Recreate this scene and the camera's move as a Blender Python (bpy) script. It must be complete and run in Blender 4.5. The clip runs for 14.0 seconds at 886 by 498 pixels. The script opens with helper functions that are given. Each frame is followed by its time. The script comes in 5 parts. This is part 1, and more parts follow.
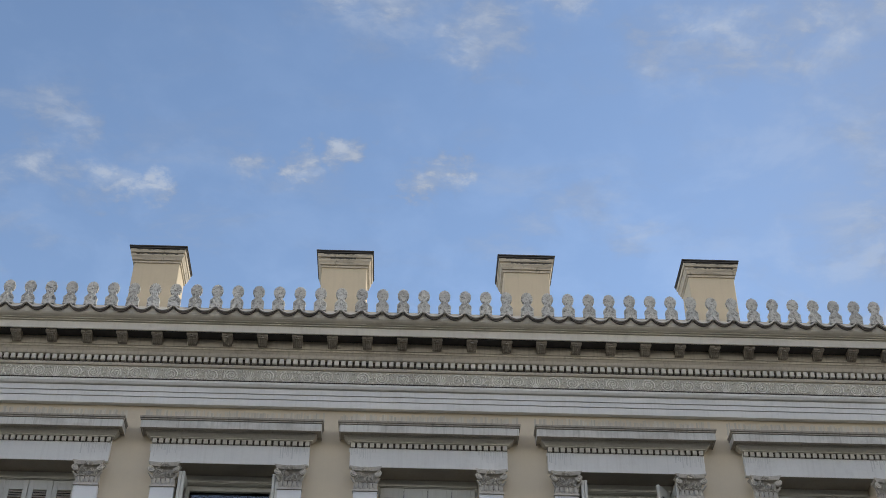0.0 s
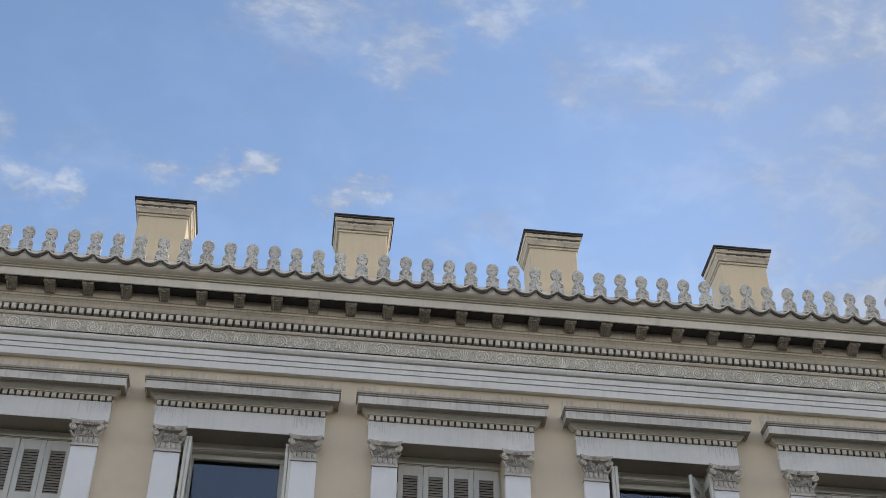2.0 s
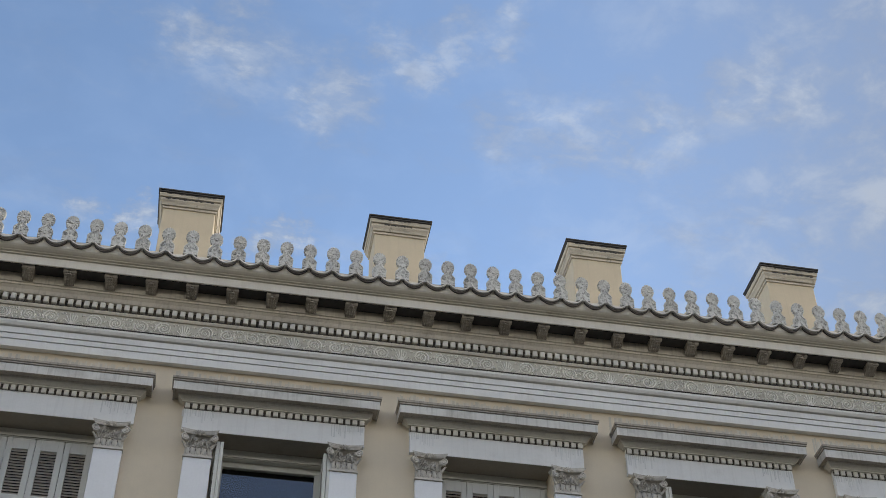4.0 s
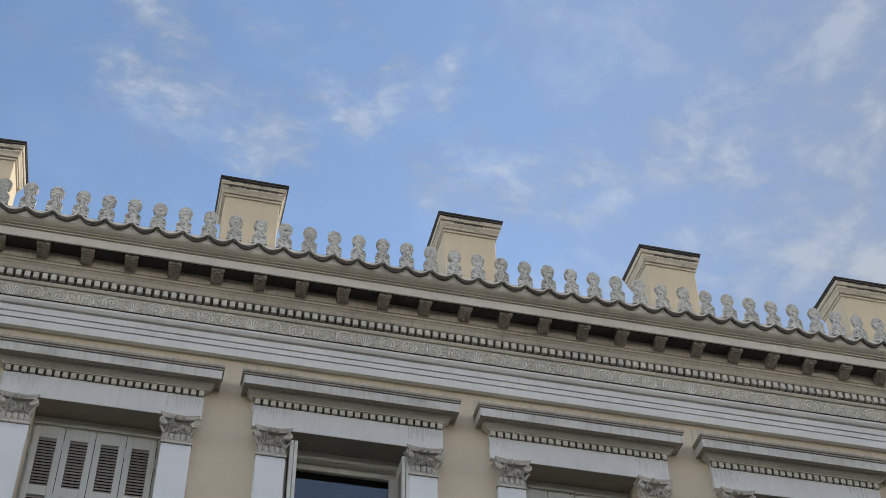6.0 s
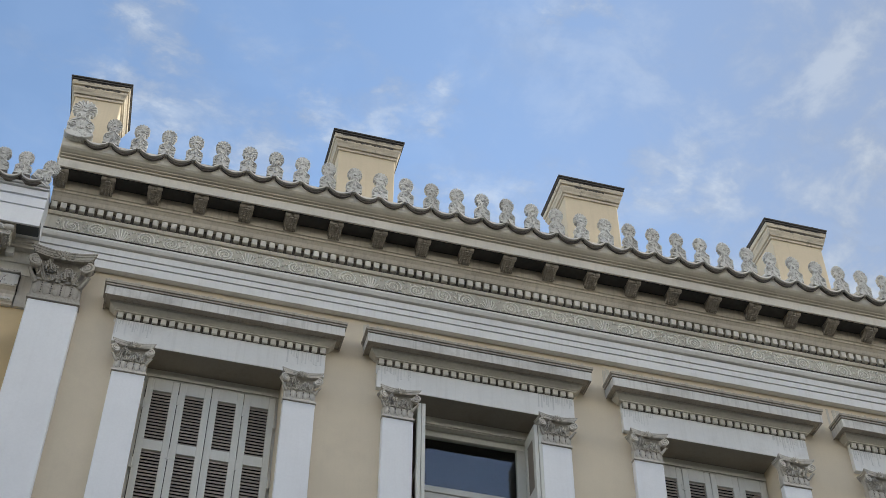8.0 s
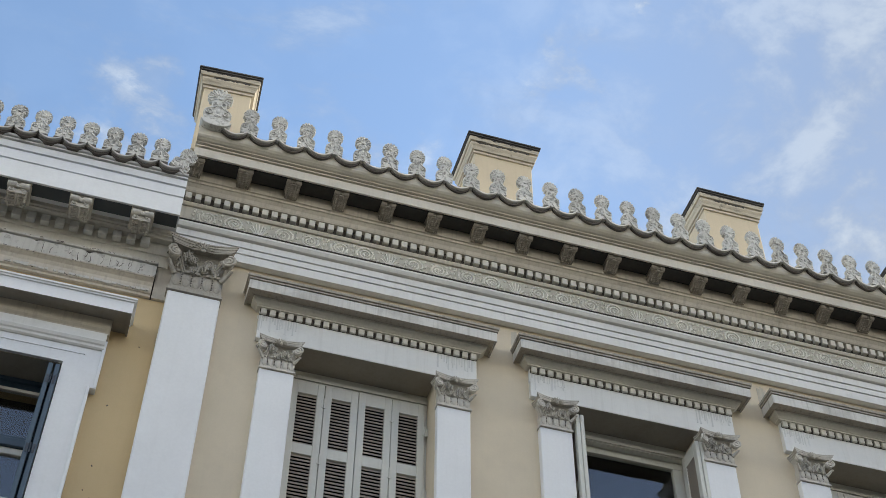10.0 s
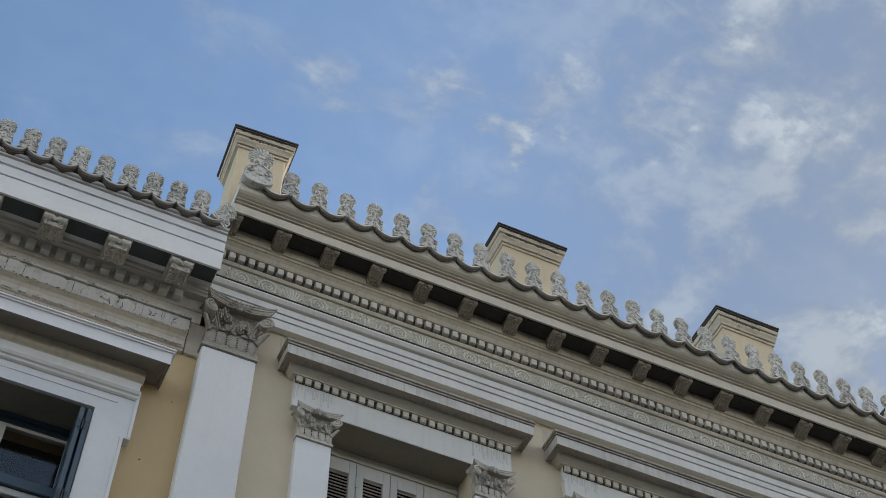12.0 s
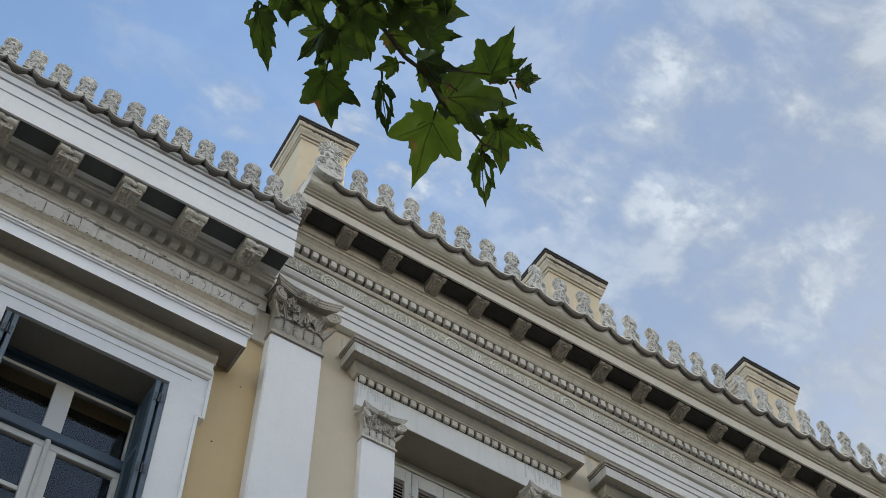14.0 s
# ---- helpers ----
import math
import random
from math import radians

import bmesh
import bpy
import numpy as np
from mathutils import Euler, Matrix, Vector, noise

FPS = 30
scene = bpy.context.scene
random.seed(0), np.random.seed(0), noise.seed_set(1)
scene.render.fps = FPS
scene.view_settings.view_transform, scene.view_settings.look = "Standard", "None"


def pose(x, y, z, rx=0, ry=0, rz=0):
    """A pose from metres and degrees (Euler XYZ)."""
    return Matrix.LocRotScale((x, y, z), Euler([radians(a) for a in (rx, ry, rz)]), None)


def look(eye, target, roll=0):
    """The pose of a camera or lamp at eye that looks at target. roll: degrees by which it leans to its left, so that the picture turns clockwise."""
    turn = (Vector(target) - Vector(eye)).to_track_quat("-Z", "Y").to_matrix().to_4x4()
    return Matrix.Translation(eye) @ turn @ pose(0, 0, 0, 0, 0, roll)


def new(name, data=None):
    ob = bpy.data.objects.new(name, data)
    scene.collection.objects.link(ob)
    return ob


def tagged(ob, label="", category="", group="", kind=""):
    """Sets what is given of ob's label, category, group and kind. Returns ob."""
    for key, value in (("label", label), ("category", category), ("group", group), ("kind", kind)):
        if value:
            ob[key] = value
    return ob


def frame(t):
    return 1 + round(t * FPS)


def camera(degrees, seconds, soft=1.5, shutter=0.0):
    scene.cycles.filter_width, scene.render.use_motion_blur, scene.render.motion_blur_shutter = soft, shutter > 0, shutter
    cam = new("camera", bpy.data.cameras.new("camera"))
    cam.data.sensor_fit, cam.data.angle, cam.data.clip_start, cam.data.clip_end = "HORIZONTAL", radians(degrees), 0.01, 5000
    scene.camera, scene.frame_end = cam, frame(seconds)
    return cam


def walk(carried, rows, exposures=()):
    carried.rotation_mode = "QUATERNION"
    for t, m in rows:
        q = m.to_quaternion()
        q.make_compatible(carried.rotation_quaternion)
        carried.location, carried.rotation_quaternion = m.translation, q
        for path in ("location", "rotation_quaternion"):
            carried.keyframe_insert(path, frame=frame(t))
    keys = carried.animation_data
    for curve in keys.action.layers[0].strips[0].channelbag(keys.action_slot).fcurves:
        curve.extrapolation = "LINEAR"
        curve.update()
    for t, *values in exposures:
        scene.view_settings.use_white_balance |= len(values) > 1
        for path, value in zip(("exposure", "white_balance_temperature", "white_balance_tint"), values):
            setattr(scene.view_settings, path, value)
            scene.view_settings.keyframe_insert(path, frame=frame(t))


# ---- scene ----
cam = camera(35.0, 14.0, 0.5)
PATH = [
    (0, (0.031, -0.748, -0.525), (0.074, 0.796, 0.746), 0.5),
    (0.5, (-0.252, -0.35, -0.448), (-0.189, 1.183, 0.834), 1.0),
    (1, (-0.648, -0.015, -0.466), (-0.555, 1.511, 0.824), 1.2),
    (1.5, (-1.031, 0.313, -0.459), (-0.902, 1.836, 0.831), 1.1),
    (2, (-1.423, 0.586, -0.418), (-1.257, 2.102, 0.876), 0.7),
    (2.5, (-1.792, 0.902, -0.334), (-1.594, 2.407, 0.969), 0.3),
    (3, (-2.141, 1.225, -0.294), (-1.919, 2.715, 1.021), 0.1),
    (5.5, (-3.873, 2.887, -0.117), (-3.535, 4.287, 1.271), -0.8),
    (6, (-4.281, 3.219, -0.106), (-3.926, 4.607, 1.29), -1.0),
    (6.5, (-4.617, 3.583, -0.11), (-4.252, 4.963, 1.291), -0.9),
    (7, (-4.926, 3.972, -0.061), (-4.551, 5.342, 1.348), -0.7),
    (7.5, (-5.257, 4.336, -0.031), (-4.877, 5.697, 1.384), -0.5),
    (8, (-5.488, 4.683, 0.016), (-5.121, 6.043, 1.436), 0.2),
    (8.5, (-5.909, 5.009, 0.028), (-5.541, 6.359, 1.457), 0.2),
    (9, (-6.243, 5.294, 0.016), (-5.886, 6.634, 1.457), 0.7),
    (9.2, (-6.348, 5.482, 0.056), (-5.994, 6.813, 1.506), 0.8),
    (11.3, (-7.743, 6.907, 0.143), (-7.279, 8.053, 1.715), 0.2),
    (11.5, (-7.862, 7.04, 0.132), (-7.384, 8.155, 1.722), -0.0),
    (12, (-8.169, 7.414, 0.144), (-7.667, 8.483, 1.758), -0.4),
    (12.5, (-8.514, 7.739, 0.137), (-7.977, 8.809, 1.74), -0.3),
    (13, (-8.814, 8.059, 0.17), (-8.258, 9.107, 1.779), 0.4),
    (13.5, (-9.13, 8.305, 0.199), (-8.551, 9.313, 1.826), 0.5),
    (14, (-9.417, 8.565, 0.169), (-8.8, 9.508, 1.821), -0.3),
]
UP = 1.85  # level of the fitted datum above the pavement
walk(cam, [(t, look((e[0], e[1], e[2] + UP), (g[0], g[1], g[2] + UP), roll)) for t, e, g, roll in PATH],
     [(0.0, -0.33, 6520, 8), (1.0, -0.28, 6500, 8), (2.0, -0.10, 6550, 9), (3.0, -0.18, 6540, 8), (5.5, -0.17, 6540, 7), (7.5, -0.05, 6570, 6), (9.0, 0.27, 6680, 5), (11.5, 0.0, 6500, 4), (12.1, -0.27, 6500, 4), (12.6, 0.0, 6600, 4), (14.0, 0.10, 6600, 4)])

# ---------------------------------------------------------------- light
SUN_AZ, SUN_EL = radians(14), radians(36)   # from +x towards +y
sun_dir = Vector((math.cos(SUN_EL) * math.cos(SUN_AZ), math.cos(SUN_EL) * math.sin(SUN_AZ), math.sin(SUN_EL)))
sun = new("sun", bpy.data.lights.new("sun", "SUN"))
sun.data.energy, sun.data.angle, sun.data.color = 4.0, radians(0.6), (1.0, 0.92, 0.8)
sun.matrix_world = look(sun_dir * 80, (0, 0, 0))

world = bpy.data.worlds.new("sky")
scene.world = world
world.use_nodes = True
wn, wl = world.node_tree.nodes, world.node_tree.links
wn.clear()
w_out = wn.new("ShaderNodeOutputWorld")
w_bg = wn.new("ShaderNodeBackground")
w_sky = wn.new("ShaderNodeTexSky")
w_sky.sky_type, w_sky.sun_disc = "NISHITA", False
w_sky.sun_elevation, w_sky.sun_rotation = SUN_EL, radians(90) - SUN_AZ
w_sky.air_density, w_sky.dust_density, w_sky.ozone_density = 1.0, 0.5, 2.0
w_tc = wn.new("ShaderNodeTexCoord")
w_sep = wn.new("ShaderNodeSeparateXYZ")
wl.new(w_tc.outputs["Generated"], w_sep.inputs[0])


def wmath(op, a, b=None, c=None):
    n = wn.new("ShaderNodeMath")
    n.operation = op
    for i, v in enumerate((a, b, c)):
        if v is None:
            continue
        if isinstance(v, (int, float)):
            n.inputs[i].default_value = v
        else:
            wl.new(v, n.inputs[i])
    return n.outputs[0]


def wnoise(scale, detail, rough, vec, distortion=0.0):
    n = wn.new("ShaderNodeTexNoise")
    n.inputs["Scale"].default_value, n.inputs["Detail"].default_value = scale, detail
    n.inputs["Roughness"].default_value, n.inputs["Distortion"].default_value = rough, distortion
    wl.new(vec, n.inputs["Vector"])
    return n.outputs[0]


def wramp(v, lo, hi, a=0.0, b=1.0):
    n = wn.new("ShaderNodeMapRange")
    n.interpolation_type = "SMOOTHSTEP"
    wl.new(v, n.inputs[0])
    n.inputs[1].default_value, n.inputs[2].default_value, n.inputs[3].default_value, n.inputs[4].default_value = lo, hi, a, b
    return n.outputs[0]


CLOUDS_WEST = ((0.026, 0.944, 0.024, 1.0), (-0.064, 0.933, 0.017, 0.8), (-0.100, 0.942, 0.016, 0.75), (-0.147, 0.950, 0.014, 0.65), (0.020, 0.982, 0.010, 0.4), (-0.276, 0.961, 0.019, 0.6),
               (-0.246, 0.977, 0.018, 0.7), (-0.309, 0.973, 0.018, 0.45), (-0.338, 0.945, 0.018, 0.4), (-0.315, 0.897, 0.024, 0.45), (0.158, 0.989, 0.030, 0.3), (0.206, 1.013, 0.024, 0.3))
CLOUDS_MIDDLE = ((0.056, 0.779, 0.034, 0.55), (-0.019, 0.760, 0.025, 0.5), (0.259, 0.785, 0.038, 0.5), (0.317, 0.772, 0.032, 0.6), (-0.056, 0.754, 0.024, 0.55), (0.117, 0.735, 0.028, 0.6), (0.204, 0.796, 0.033, 0.45),
                 (-0.047, 0.695, 0.028, 0.55), (0.145, 0.708, 0.022, 0.5), (0.182, 0.679, 0.020, 0.5), (-0.026, 0.763, 0.045, 0.35), (0.387, 0.720, 0.030, 0.5), (0.441, 0.703, 0.028, 0.45), (0.256, 0.573, 0.022, 0.55))
CLOUDS_EAST = ((0.230, 0.460, 0.020, 0.6), (0.286, 0.469, 0.017, 0.8), (0.290, 0.415, 0.026, 0.55), (0.388, 0.405, 0.028, 0.65), (0.470, 0.371, 0.029, 0.7), (0.636, 0.502, 0.027, 0.75), (0.133, 0.485, 0.020, 0.4),
               (0.377, 0.305, 0.026, 0.75), (0.446, 0.376, 0.030, 0.75), (0.588, 0.347, 0.028, 0.7), (0.611, 0.407, 0.026, 0.65), (0.368, 0.404, 0.026, 0.5), (0.443, 0.272, 0.026, 0.5))
# clouds lie on a flat sheet: the direction divided by its height
w_h = wmath("MAXIMUM", wmath("ADD", w_sep.outputs[2], 0.10), 0.06)
w_x = wmath("DIVIDE", w_sep.outputs[0], w_h)
w_y = wmath("DIVIDE", w_sep.outputs[1], w_h)
w_com = wn.new("ShaderNodeCombineXYZ")
wl.new(w_x, w_com.inputs[0]), wl.new(w_y, w_com.inputs[1])
w_map = wn.new("ShaderNodeMapping")
w_map.inputs["Rotation"].default_value = (0, 0, radians(-35))
w_map.inputs["Scale"].default_value = (1.0, 1.7, 1.0)
wl.new(w_com.outputs[0], w_map.inputs[0])
banks = wramp(wnoise(2.6, 3.0, 0.5, w_com.outputs[0]), 0.38, 0.62)
wisps = wmath("MULTIPLY", wramp(wnoise(9.0, 9.0, 0.62, w_map.outputs[0], 0.25), 0.47, 0.74), wramp(banks, 0.0, 1.0, 0.25, 0.8))
puffs = wramp(wnoise(12.0, 11.0, 0.60, w_com.outputs[0], 0.25), 0.42, 0.66)
# single clouds: middle and radius on the sheet, thickness; their edges are drawn out by a warp
w_warp = wn.new("ShaderNodeTexNoise")
w_warp.inputs["Scale"].default_value, w_warp.inputs["Detail"].default_value, w_warp.inputs["Roughness"].default_value = 16.0, 7.0, 0.62
wl.new(w_com.outputs[0], w_warp.inputs["Vector"])
w_off = wn.new("ShaderNodeVectorMath")
w_off.operation = "MULTIPLY_ADD"
wl.new(w_warp.outputs["Color"], w_off.inputs[0])
w_off.inputs[1].default_value = (0.15, 0.15, 0.0)
wl.new(w_com.outputs[0], w_off.inputs[2])
fibre = wramp(wnoise(26.0, 9.0, 0.60, w_map.outputs[0], 0.25), 0.36, 0.64)
tufts = None
for cx, cy, cr, ct in CLOUDS_WEST + CLOUDS_MIDDLE + CLOUDS_EAST:
    w_d = wn.new("ShaderNodeVectorMath")
    w_d.operation = "DISTANCE"
    wl.new(w_off.outputs[0], w_d.inputs[0])
    w_d.inputs[1].default_value = (cx + 0.075, cy + 0.075, 0.0)
    tuft = wramp(w_d.outputs["Value"], cr * 1.7, cr * 0.25, 0.0, ct)
    tufts = tuft if tufts is None else wmath("MAXIMUM", tufts, tuft)
tufts = wmath("MULTIPLY", tufts, wramp(fibre, 0.0, 1.0, 0.40, 1.0))
# the veil thickens towards the sun's side
side = wramp(wmath("ADD", w_x, wmath("MULTIPLY", w_y, -0.25)), -0.10, 0.60)
veil = wmath("ADD", wmath("MULTIPLY", wisps, wramp(side, 0.0, 1.0, 0.42, 0.40)), wmath("MULTIPLY", puffs, wmath("MULTIPLY", side, 0.62)))
veil = wmath("ADD", veil, wmath("MULTIPLY", tufts, wramp(side, 0.0, 1.0, 0.85, 0.50)))
veil = wmath("MULTIPLY", veil, wramp(w_sep.outputs[1], -0.3, 0.1, 0.15, 1.0))
# unseen sky opposite the facades: bright low and overhead to light them, blue between
front = wramp(w_sep.outputs[1], 0.22, -0.35)
low = wramp(w_sep.outputs[2], 0.18, 0.42, 1.0, 0.0)
high = wramp(w_sep.outputs[2], 0.80, 0.93)
cover = wmath("MULTIPLY", front, wramp(puffs, 0.0, 1.0, 0.80, 0.95))
veil = wmath("MINIMUM", wmath("MAXIMUM", wmath("ADD", veil, wmath("ADD", wmath("MULTIPLY_ADD", side, 0.34, 0.06), wramp(w_sep.outputs[2], 0.78, 0.48, 0.0, 0.16))), cover), 0.95)
w_tone = wn.new("ShaderNodeMix")
w_tone.data_type = "RGBA"
wl.new(wmath("MINIMUM", wmath("ADD", wmath("MAXIMUM", wmath("MULTIPLY", puffs, 0.7), wisps), wmath("MULTIPLY", tufts, 0.9)), 1.0), w_tone.inputs[0])
w_tone.inputs[6].default_value, w_tone.inputs[7].default_value = (1.50, 1.64, 2.0, 1), (3.05, 3.32, 3.85, 1)
w_low = wn.new("ShaderNodeMix")
w_low.data_type = "RGBA"
wl.new(low, w_low.inputs[0])
w_low.inputs[6].default_value, w_low.inputs[7].default_value = (2.5, 3.3, 5.3, 1), (12.8, 11.9, 10.5, 1)
# darker blue band, added out of view to keep pane reflections dark
w_up = wn.new("ShaderNodeMix")
w_up.data_type = "RGBA"
wl.new(wramp(w_sep.outputs[2], 0.58, 0.70), w_up.inputs[0])
wl.new(w_low.outputs[2], w_up.inputs[6])
w_up.inputs[7].default_value = (1.1, 1.4, 2.1, 1)
w_high = wn.new("ShaderNodeMix")
w_high.data_type = "RGBA"
wl.new(high, w_high.inputs[0])
wl.new(w_up.outputs[2], w_high.inputs[6])
w_high.inputs[7].default_value = (24.0, 22.4, 20.0, 1)
w_cloud = wn.new("ShaderNodeMix")
w_cloud.data_type = "RGBA"
wl.new(front, w_cloud.inputs[0])
wl.new(w_tone.outputs[2], w_cloud.inputs[6])
wl.new(w_high.outputs[2], w_cloud.inputs[7])
w_scale = wn.new("ShaderNodeMix")
w_scale.data_type = "RGBA"
w_scale.blend_type = "MIX"
wl.new(veil, w_scale.inputs[0])
# the blue pales towards the roofs and deepens behind the cloud on the sun's side
w_deep = wn.new("ShaderNodeVectorMath")
w_deep.operation = "SCALE"
wl.new(w_sky.outputs[0], w_deep.inputs[0])
wl.new(wmath("MULTIPLY", wramp(w_sep.outputs[2], 0.80, 0.48, 1.0, 1.30), wramp(side, 0.0, 1.0, 1.17, 0.74)), w_deep.inputs["Scale"])
wl.new(w_deep.outputs[0], w_scale.inputs[6])
wl.new(w_cloud.outputs[2], w_scale.inputs[7])
wl.new(w_scale.outputs[2], w_bg.inputs[0])
w_bg.inputs[1].default_value = 0.21
wl.new(w_bg.outputs[0], w_out.inputs[0])

# ---------------------------------------------------------------- materials


def mat(name, base, rough=0.7, vary=0.12, grain=60.0, bump=0.15, streak=0.0, dirt=(0.10, 0.09, 0.075), blot=0.0, blot_scale=2.2,
        metal=0.0, blot_lo=0.55, blot_hi=0.72, island=0.0, band=0.0, each=0.0):
    """A weathered painted or mineral surface: fine grain, cloudy tone, run-off streaks and patches of dirt."""
    m = bpy.data.materials.new(name)
    m.use_nodes = True
    n, l = m.node_tree.nodes, m.node_tree.links
    b = n["Principled BSDF"]
    b.inputs["Roughness"].default_value, b.inputs["Metallic"].default_value = rough, metal
    geo = n.new("ShaderNodeNewGeometry")

    def noise_of(scale, detail=4.0, stretch=None, rough_=0.6):
        t = n.new("ShaderNodeTexNoise")
        t.inputs["Scale"].default_value, t.inputs["Detail"].default_value, t.inputs["Roughness"].default_value = scale, detail, rough_
        if stretch:
            mp = n.new("ShaderNodeMapping")
            mp.inputs["Scale"].default_value = stretch
            l.new(geo.outputs["Position"], mp.inputs[0])
            l.new(mp.outputs[0], t.inputs["Vector"])
        else:
            l.new(geo.outputs["Position"], t.inputs["Vector"])
        return t.outputs[0]

    def ramp(v, lo, hi, a=0.0, c=1.0):
        r = n.new("ShaderNodeMapRange")
        l.new(v, r.inputs[0])
        r.inputs[1].default_value, r.inputs[2].default_value, r.inputs[3].default_value, r.inputs[4].default_value = lo, hi, a, c
        return r.outputs[0]

    def mix(fac, a, c, kind="MIX"):
        x = n.new("ShaderNodeMix")
        x.data_type, x.blend_type = "RGBA", kind
        for i, v in ((0, fac), (6, a), (7, c)):
            if isinstance(v, (int, float)):
                x.inputs[i].default_value = v
            elif isinstance(v, tuple):
                x.inputs[i].default_value = (*v[:3], 1)
            else:
                l.new(v, x.inputs[i])
        return x.outputs[2]

    dark = tuple(c * (1 - vary) for c in base)
    light = tuple(min(1, c * (1 + vary * 0.6)) for c in base)
    col = mix(ramp(noise_of(1.3, 5.0), 0.3, 0.7), dark, light)
    col = mix(ramp(noise_of(grain, 3.0), 0.35, 0.75, 0.0, 0.20), col, tuple(c * 0.8 for c in base))
    if island:
        col = mix(ramp(geo.outputs["Random Per Island"], 0, 1, 0.0, island), col, tuple(c * 0.55 for c in base))
    if streak:
        s = ramp(noise_of(1.0, 4.0, (26.0, 26.0, 0.9)), 0.50, 0.74, 0.0, streak)
        col = mix(s, col, dirt)
    if band:
        # soot that lies along the ledges, broken by clean stretches
        s = ramp(noise_of(1.0, 6.0, (3.2, 3.2, 24.0), 0.68), 0.52, 0.60, 0.0, band)
        col = mix(s, col, dirt)
    if each:
        info = n.new("ShaderNodeObjectInfo")
        col = mix(ramp(info.outputs["Random"], 0.35, 1.0, 0.0, each), col, dirt)
    if blot:
        s = ramp(noise_of(blot_scale, 6.0, None, 0.7), blot_lo, blot_hi, 0.0, blot)
        col = mix(s, col, dirt)
    l.new(col, b.inputs["Base Color"])
    l.new(ramp(noise_of(grain * 0.4, 3.0), 0.3, 0.7, max(0, rough - 0.08), min(1, rough + 0.1)), b.inputs["Roughness"])
    if bump:
        bp = n.new("ShaderNodeBump")
        bp.inputs["Strength"].default_value, bp.inputs["Distance"].default_value = bump, 0.01
        l.new(noise_of(grain, 5.0), bp.inputs["Height"])
        l.new(bp.outputs[0], b.inputs["Normal"])
    return m


M_WHITE = mat("white_painted_plaster", (0.80, 0.80, 0.80), 0.65, 0.05, 40, 0.06, streak=0.05, dirt=(0.40, 0.38, 0.34), blot=0.14, blot_scale=1.1)
M_ARCH = mat("weathered_white_moulding", (0.79, 0.775, 0.735), 0.7, 0.07, 40, 0.10, streak=0.14, dirt=(0.36, 0.33, 0.28), blot=0.22, blot_scale=2.0)
M_EAVES = mat("warm_weathered_cornice", (0.72, 0.67, 0.575), 0.75, 0.12, 40, 0.15, streak=0.12, dirt=(0.26, 0.22, 0.17), blot=0.3, blot_scale=2.8)
M_CORN = mat("grey_cream_moulding", (0.58, 0.52, 0.425), 0.75, 0.14, 45, 0.15, streak=0.35, dirt=(0.20, 0.17, 0.13), blot=0.4, blot_scale=3.5)
M_WALL = mat("cream_render", (0.655, 0.565, 0.425), 0.85, 0.07, 90, 0.12, streak=0.05, dirt=(0.38, 0.33, 0.26), blot=0.20, blot_scale=0.8)
M_OCHRE = mat("ochre_render", (0.60, 0.455, 0.255), 0.85, 0.07, 90, 0.12, streak=0.04, dirt=(0.33, 0.24, 0.13), blot=0.12, blot_scale=0.9)
M_ORN = mat("weathered_ornament_plaster", (0.60, 0.56, 0.49), 0.8, 0.2, 55, 0.3, streak=0.25, dirt=(0.16, 0.135, 0.105), blot=0.5, blot_scale=11.0)
# darker base than the other ornament, with streaks and blots
M_ORN2 = mat("dark_stained_ornament", (0.34, 0.30, 0.245), 0.85, 0.22, 55, 0.35, streak=0.3, dirt=(0.10, 0.083, 0.063), blot=0.55, blot_scale=13.0)
M_FRIEZE = mat("frieze_ground", (0.58, 0.54, 0.455), 0.8, 0.14, 55, 0.2, streak=0.25, dirt=(0.25, 0.22, 0.17), blot=0.3, blot_scale=5.0)
M_RELIEF = mat("frieze_relief_plaster", (0.78, 0.745, 0.66), 0.8, 0.15, 60, 0.2, blot=0.45, blot_scale=7.0, dirt=(0.40, 0.36, 0.29))
M_ANTE = mat("pale_terracotta_antefix", (0.66, 0.645, 0.605), 0.8, 0.15, 70, 0.35, blot=0.65, blot_scale=17.0, blot_lo=0.50, blot_hi=0.62, dirt=(0.17, 0.155, 0.13), each=0.22)
M_RIM = mat("pale_tile_rim", (0.66, 0.63, 0.58), 0.85, 0.15, 60, 0.25, blot=0.35, blot_scale=9.0, dirt=(0.18, 0.155, 0.13))
# black for painted-in shade under tiles and ornament, and for cracks and pits
M_SHADE_CRACK = mat("black_shade_and_cracks", (0.115, 0.10, 0.088), 0.9, 0.3, 60, 0.3)
M_TILE = mat("grey_roof_tile", (0.48, 0.46, 0.43), 0.85, 0.15, 60, 0.3, blot=0.4, blot_scale=6.0, dirt=(0.14, 0.12, 0.10))
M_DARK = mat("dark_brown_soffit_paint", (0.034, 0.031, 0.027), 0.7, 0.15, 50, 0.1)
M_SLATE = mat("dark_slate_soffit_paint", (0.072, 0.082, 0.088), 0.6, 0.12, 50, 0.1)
M_SHUT = mat("pale_grey_green_paint", (0.62, 0.61, 0.55), 0.55, 0.06, 50, 0.08, streak=0.15, dirt=(0.34, 0.32, 0.26))
# slats browner and darker than the stiles and rails
M_SLAT = mat("brown_grey_louvre_slat", (0.36, 0.315, 0.27), 0.65, 0.12, 50, 0.1, streak=0.2, dirt=(0.2, 0.17, 0.14))
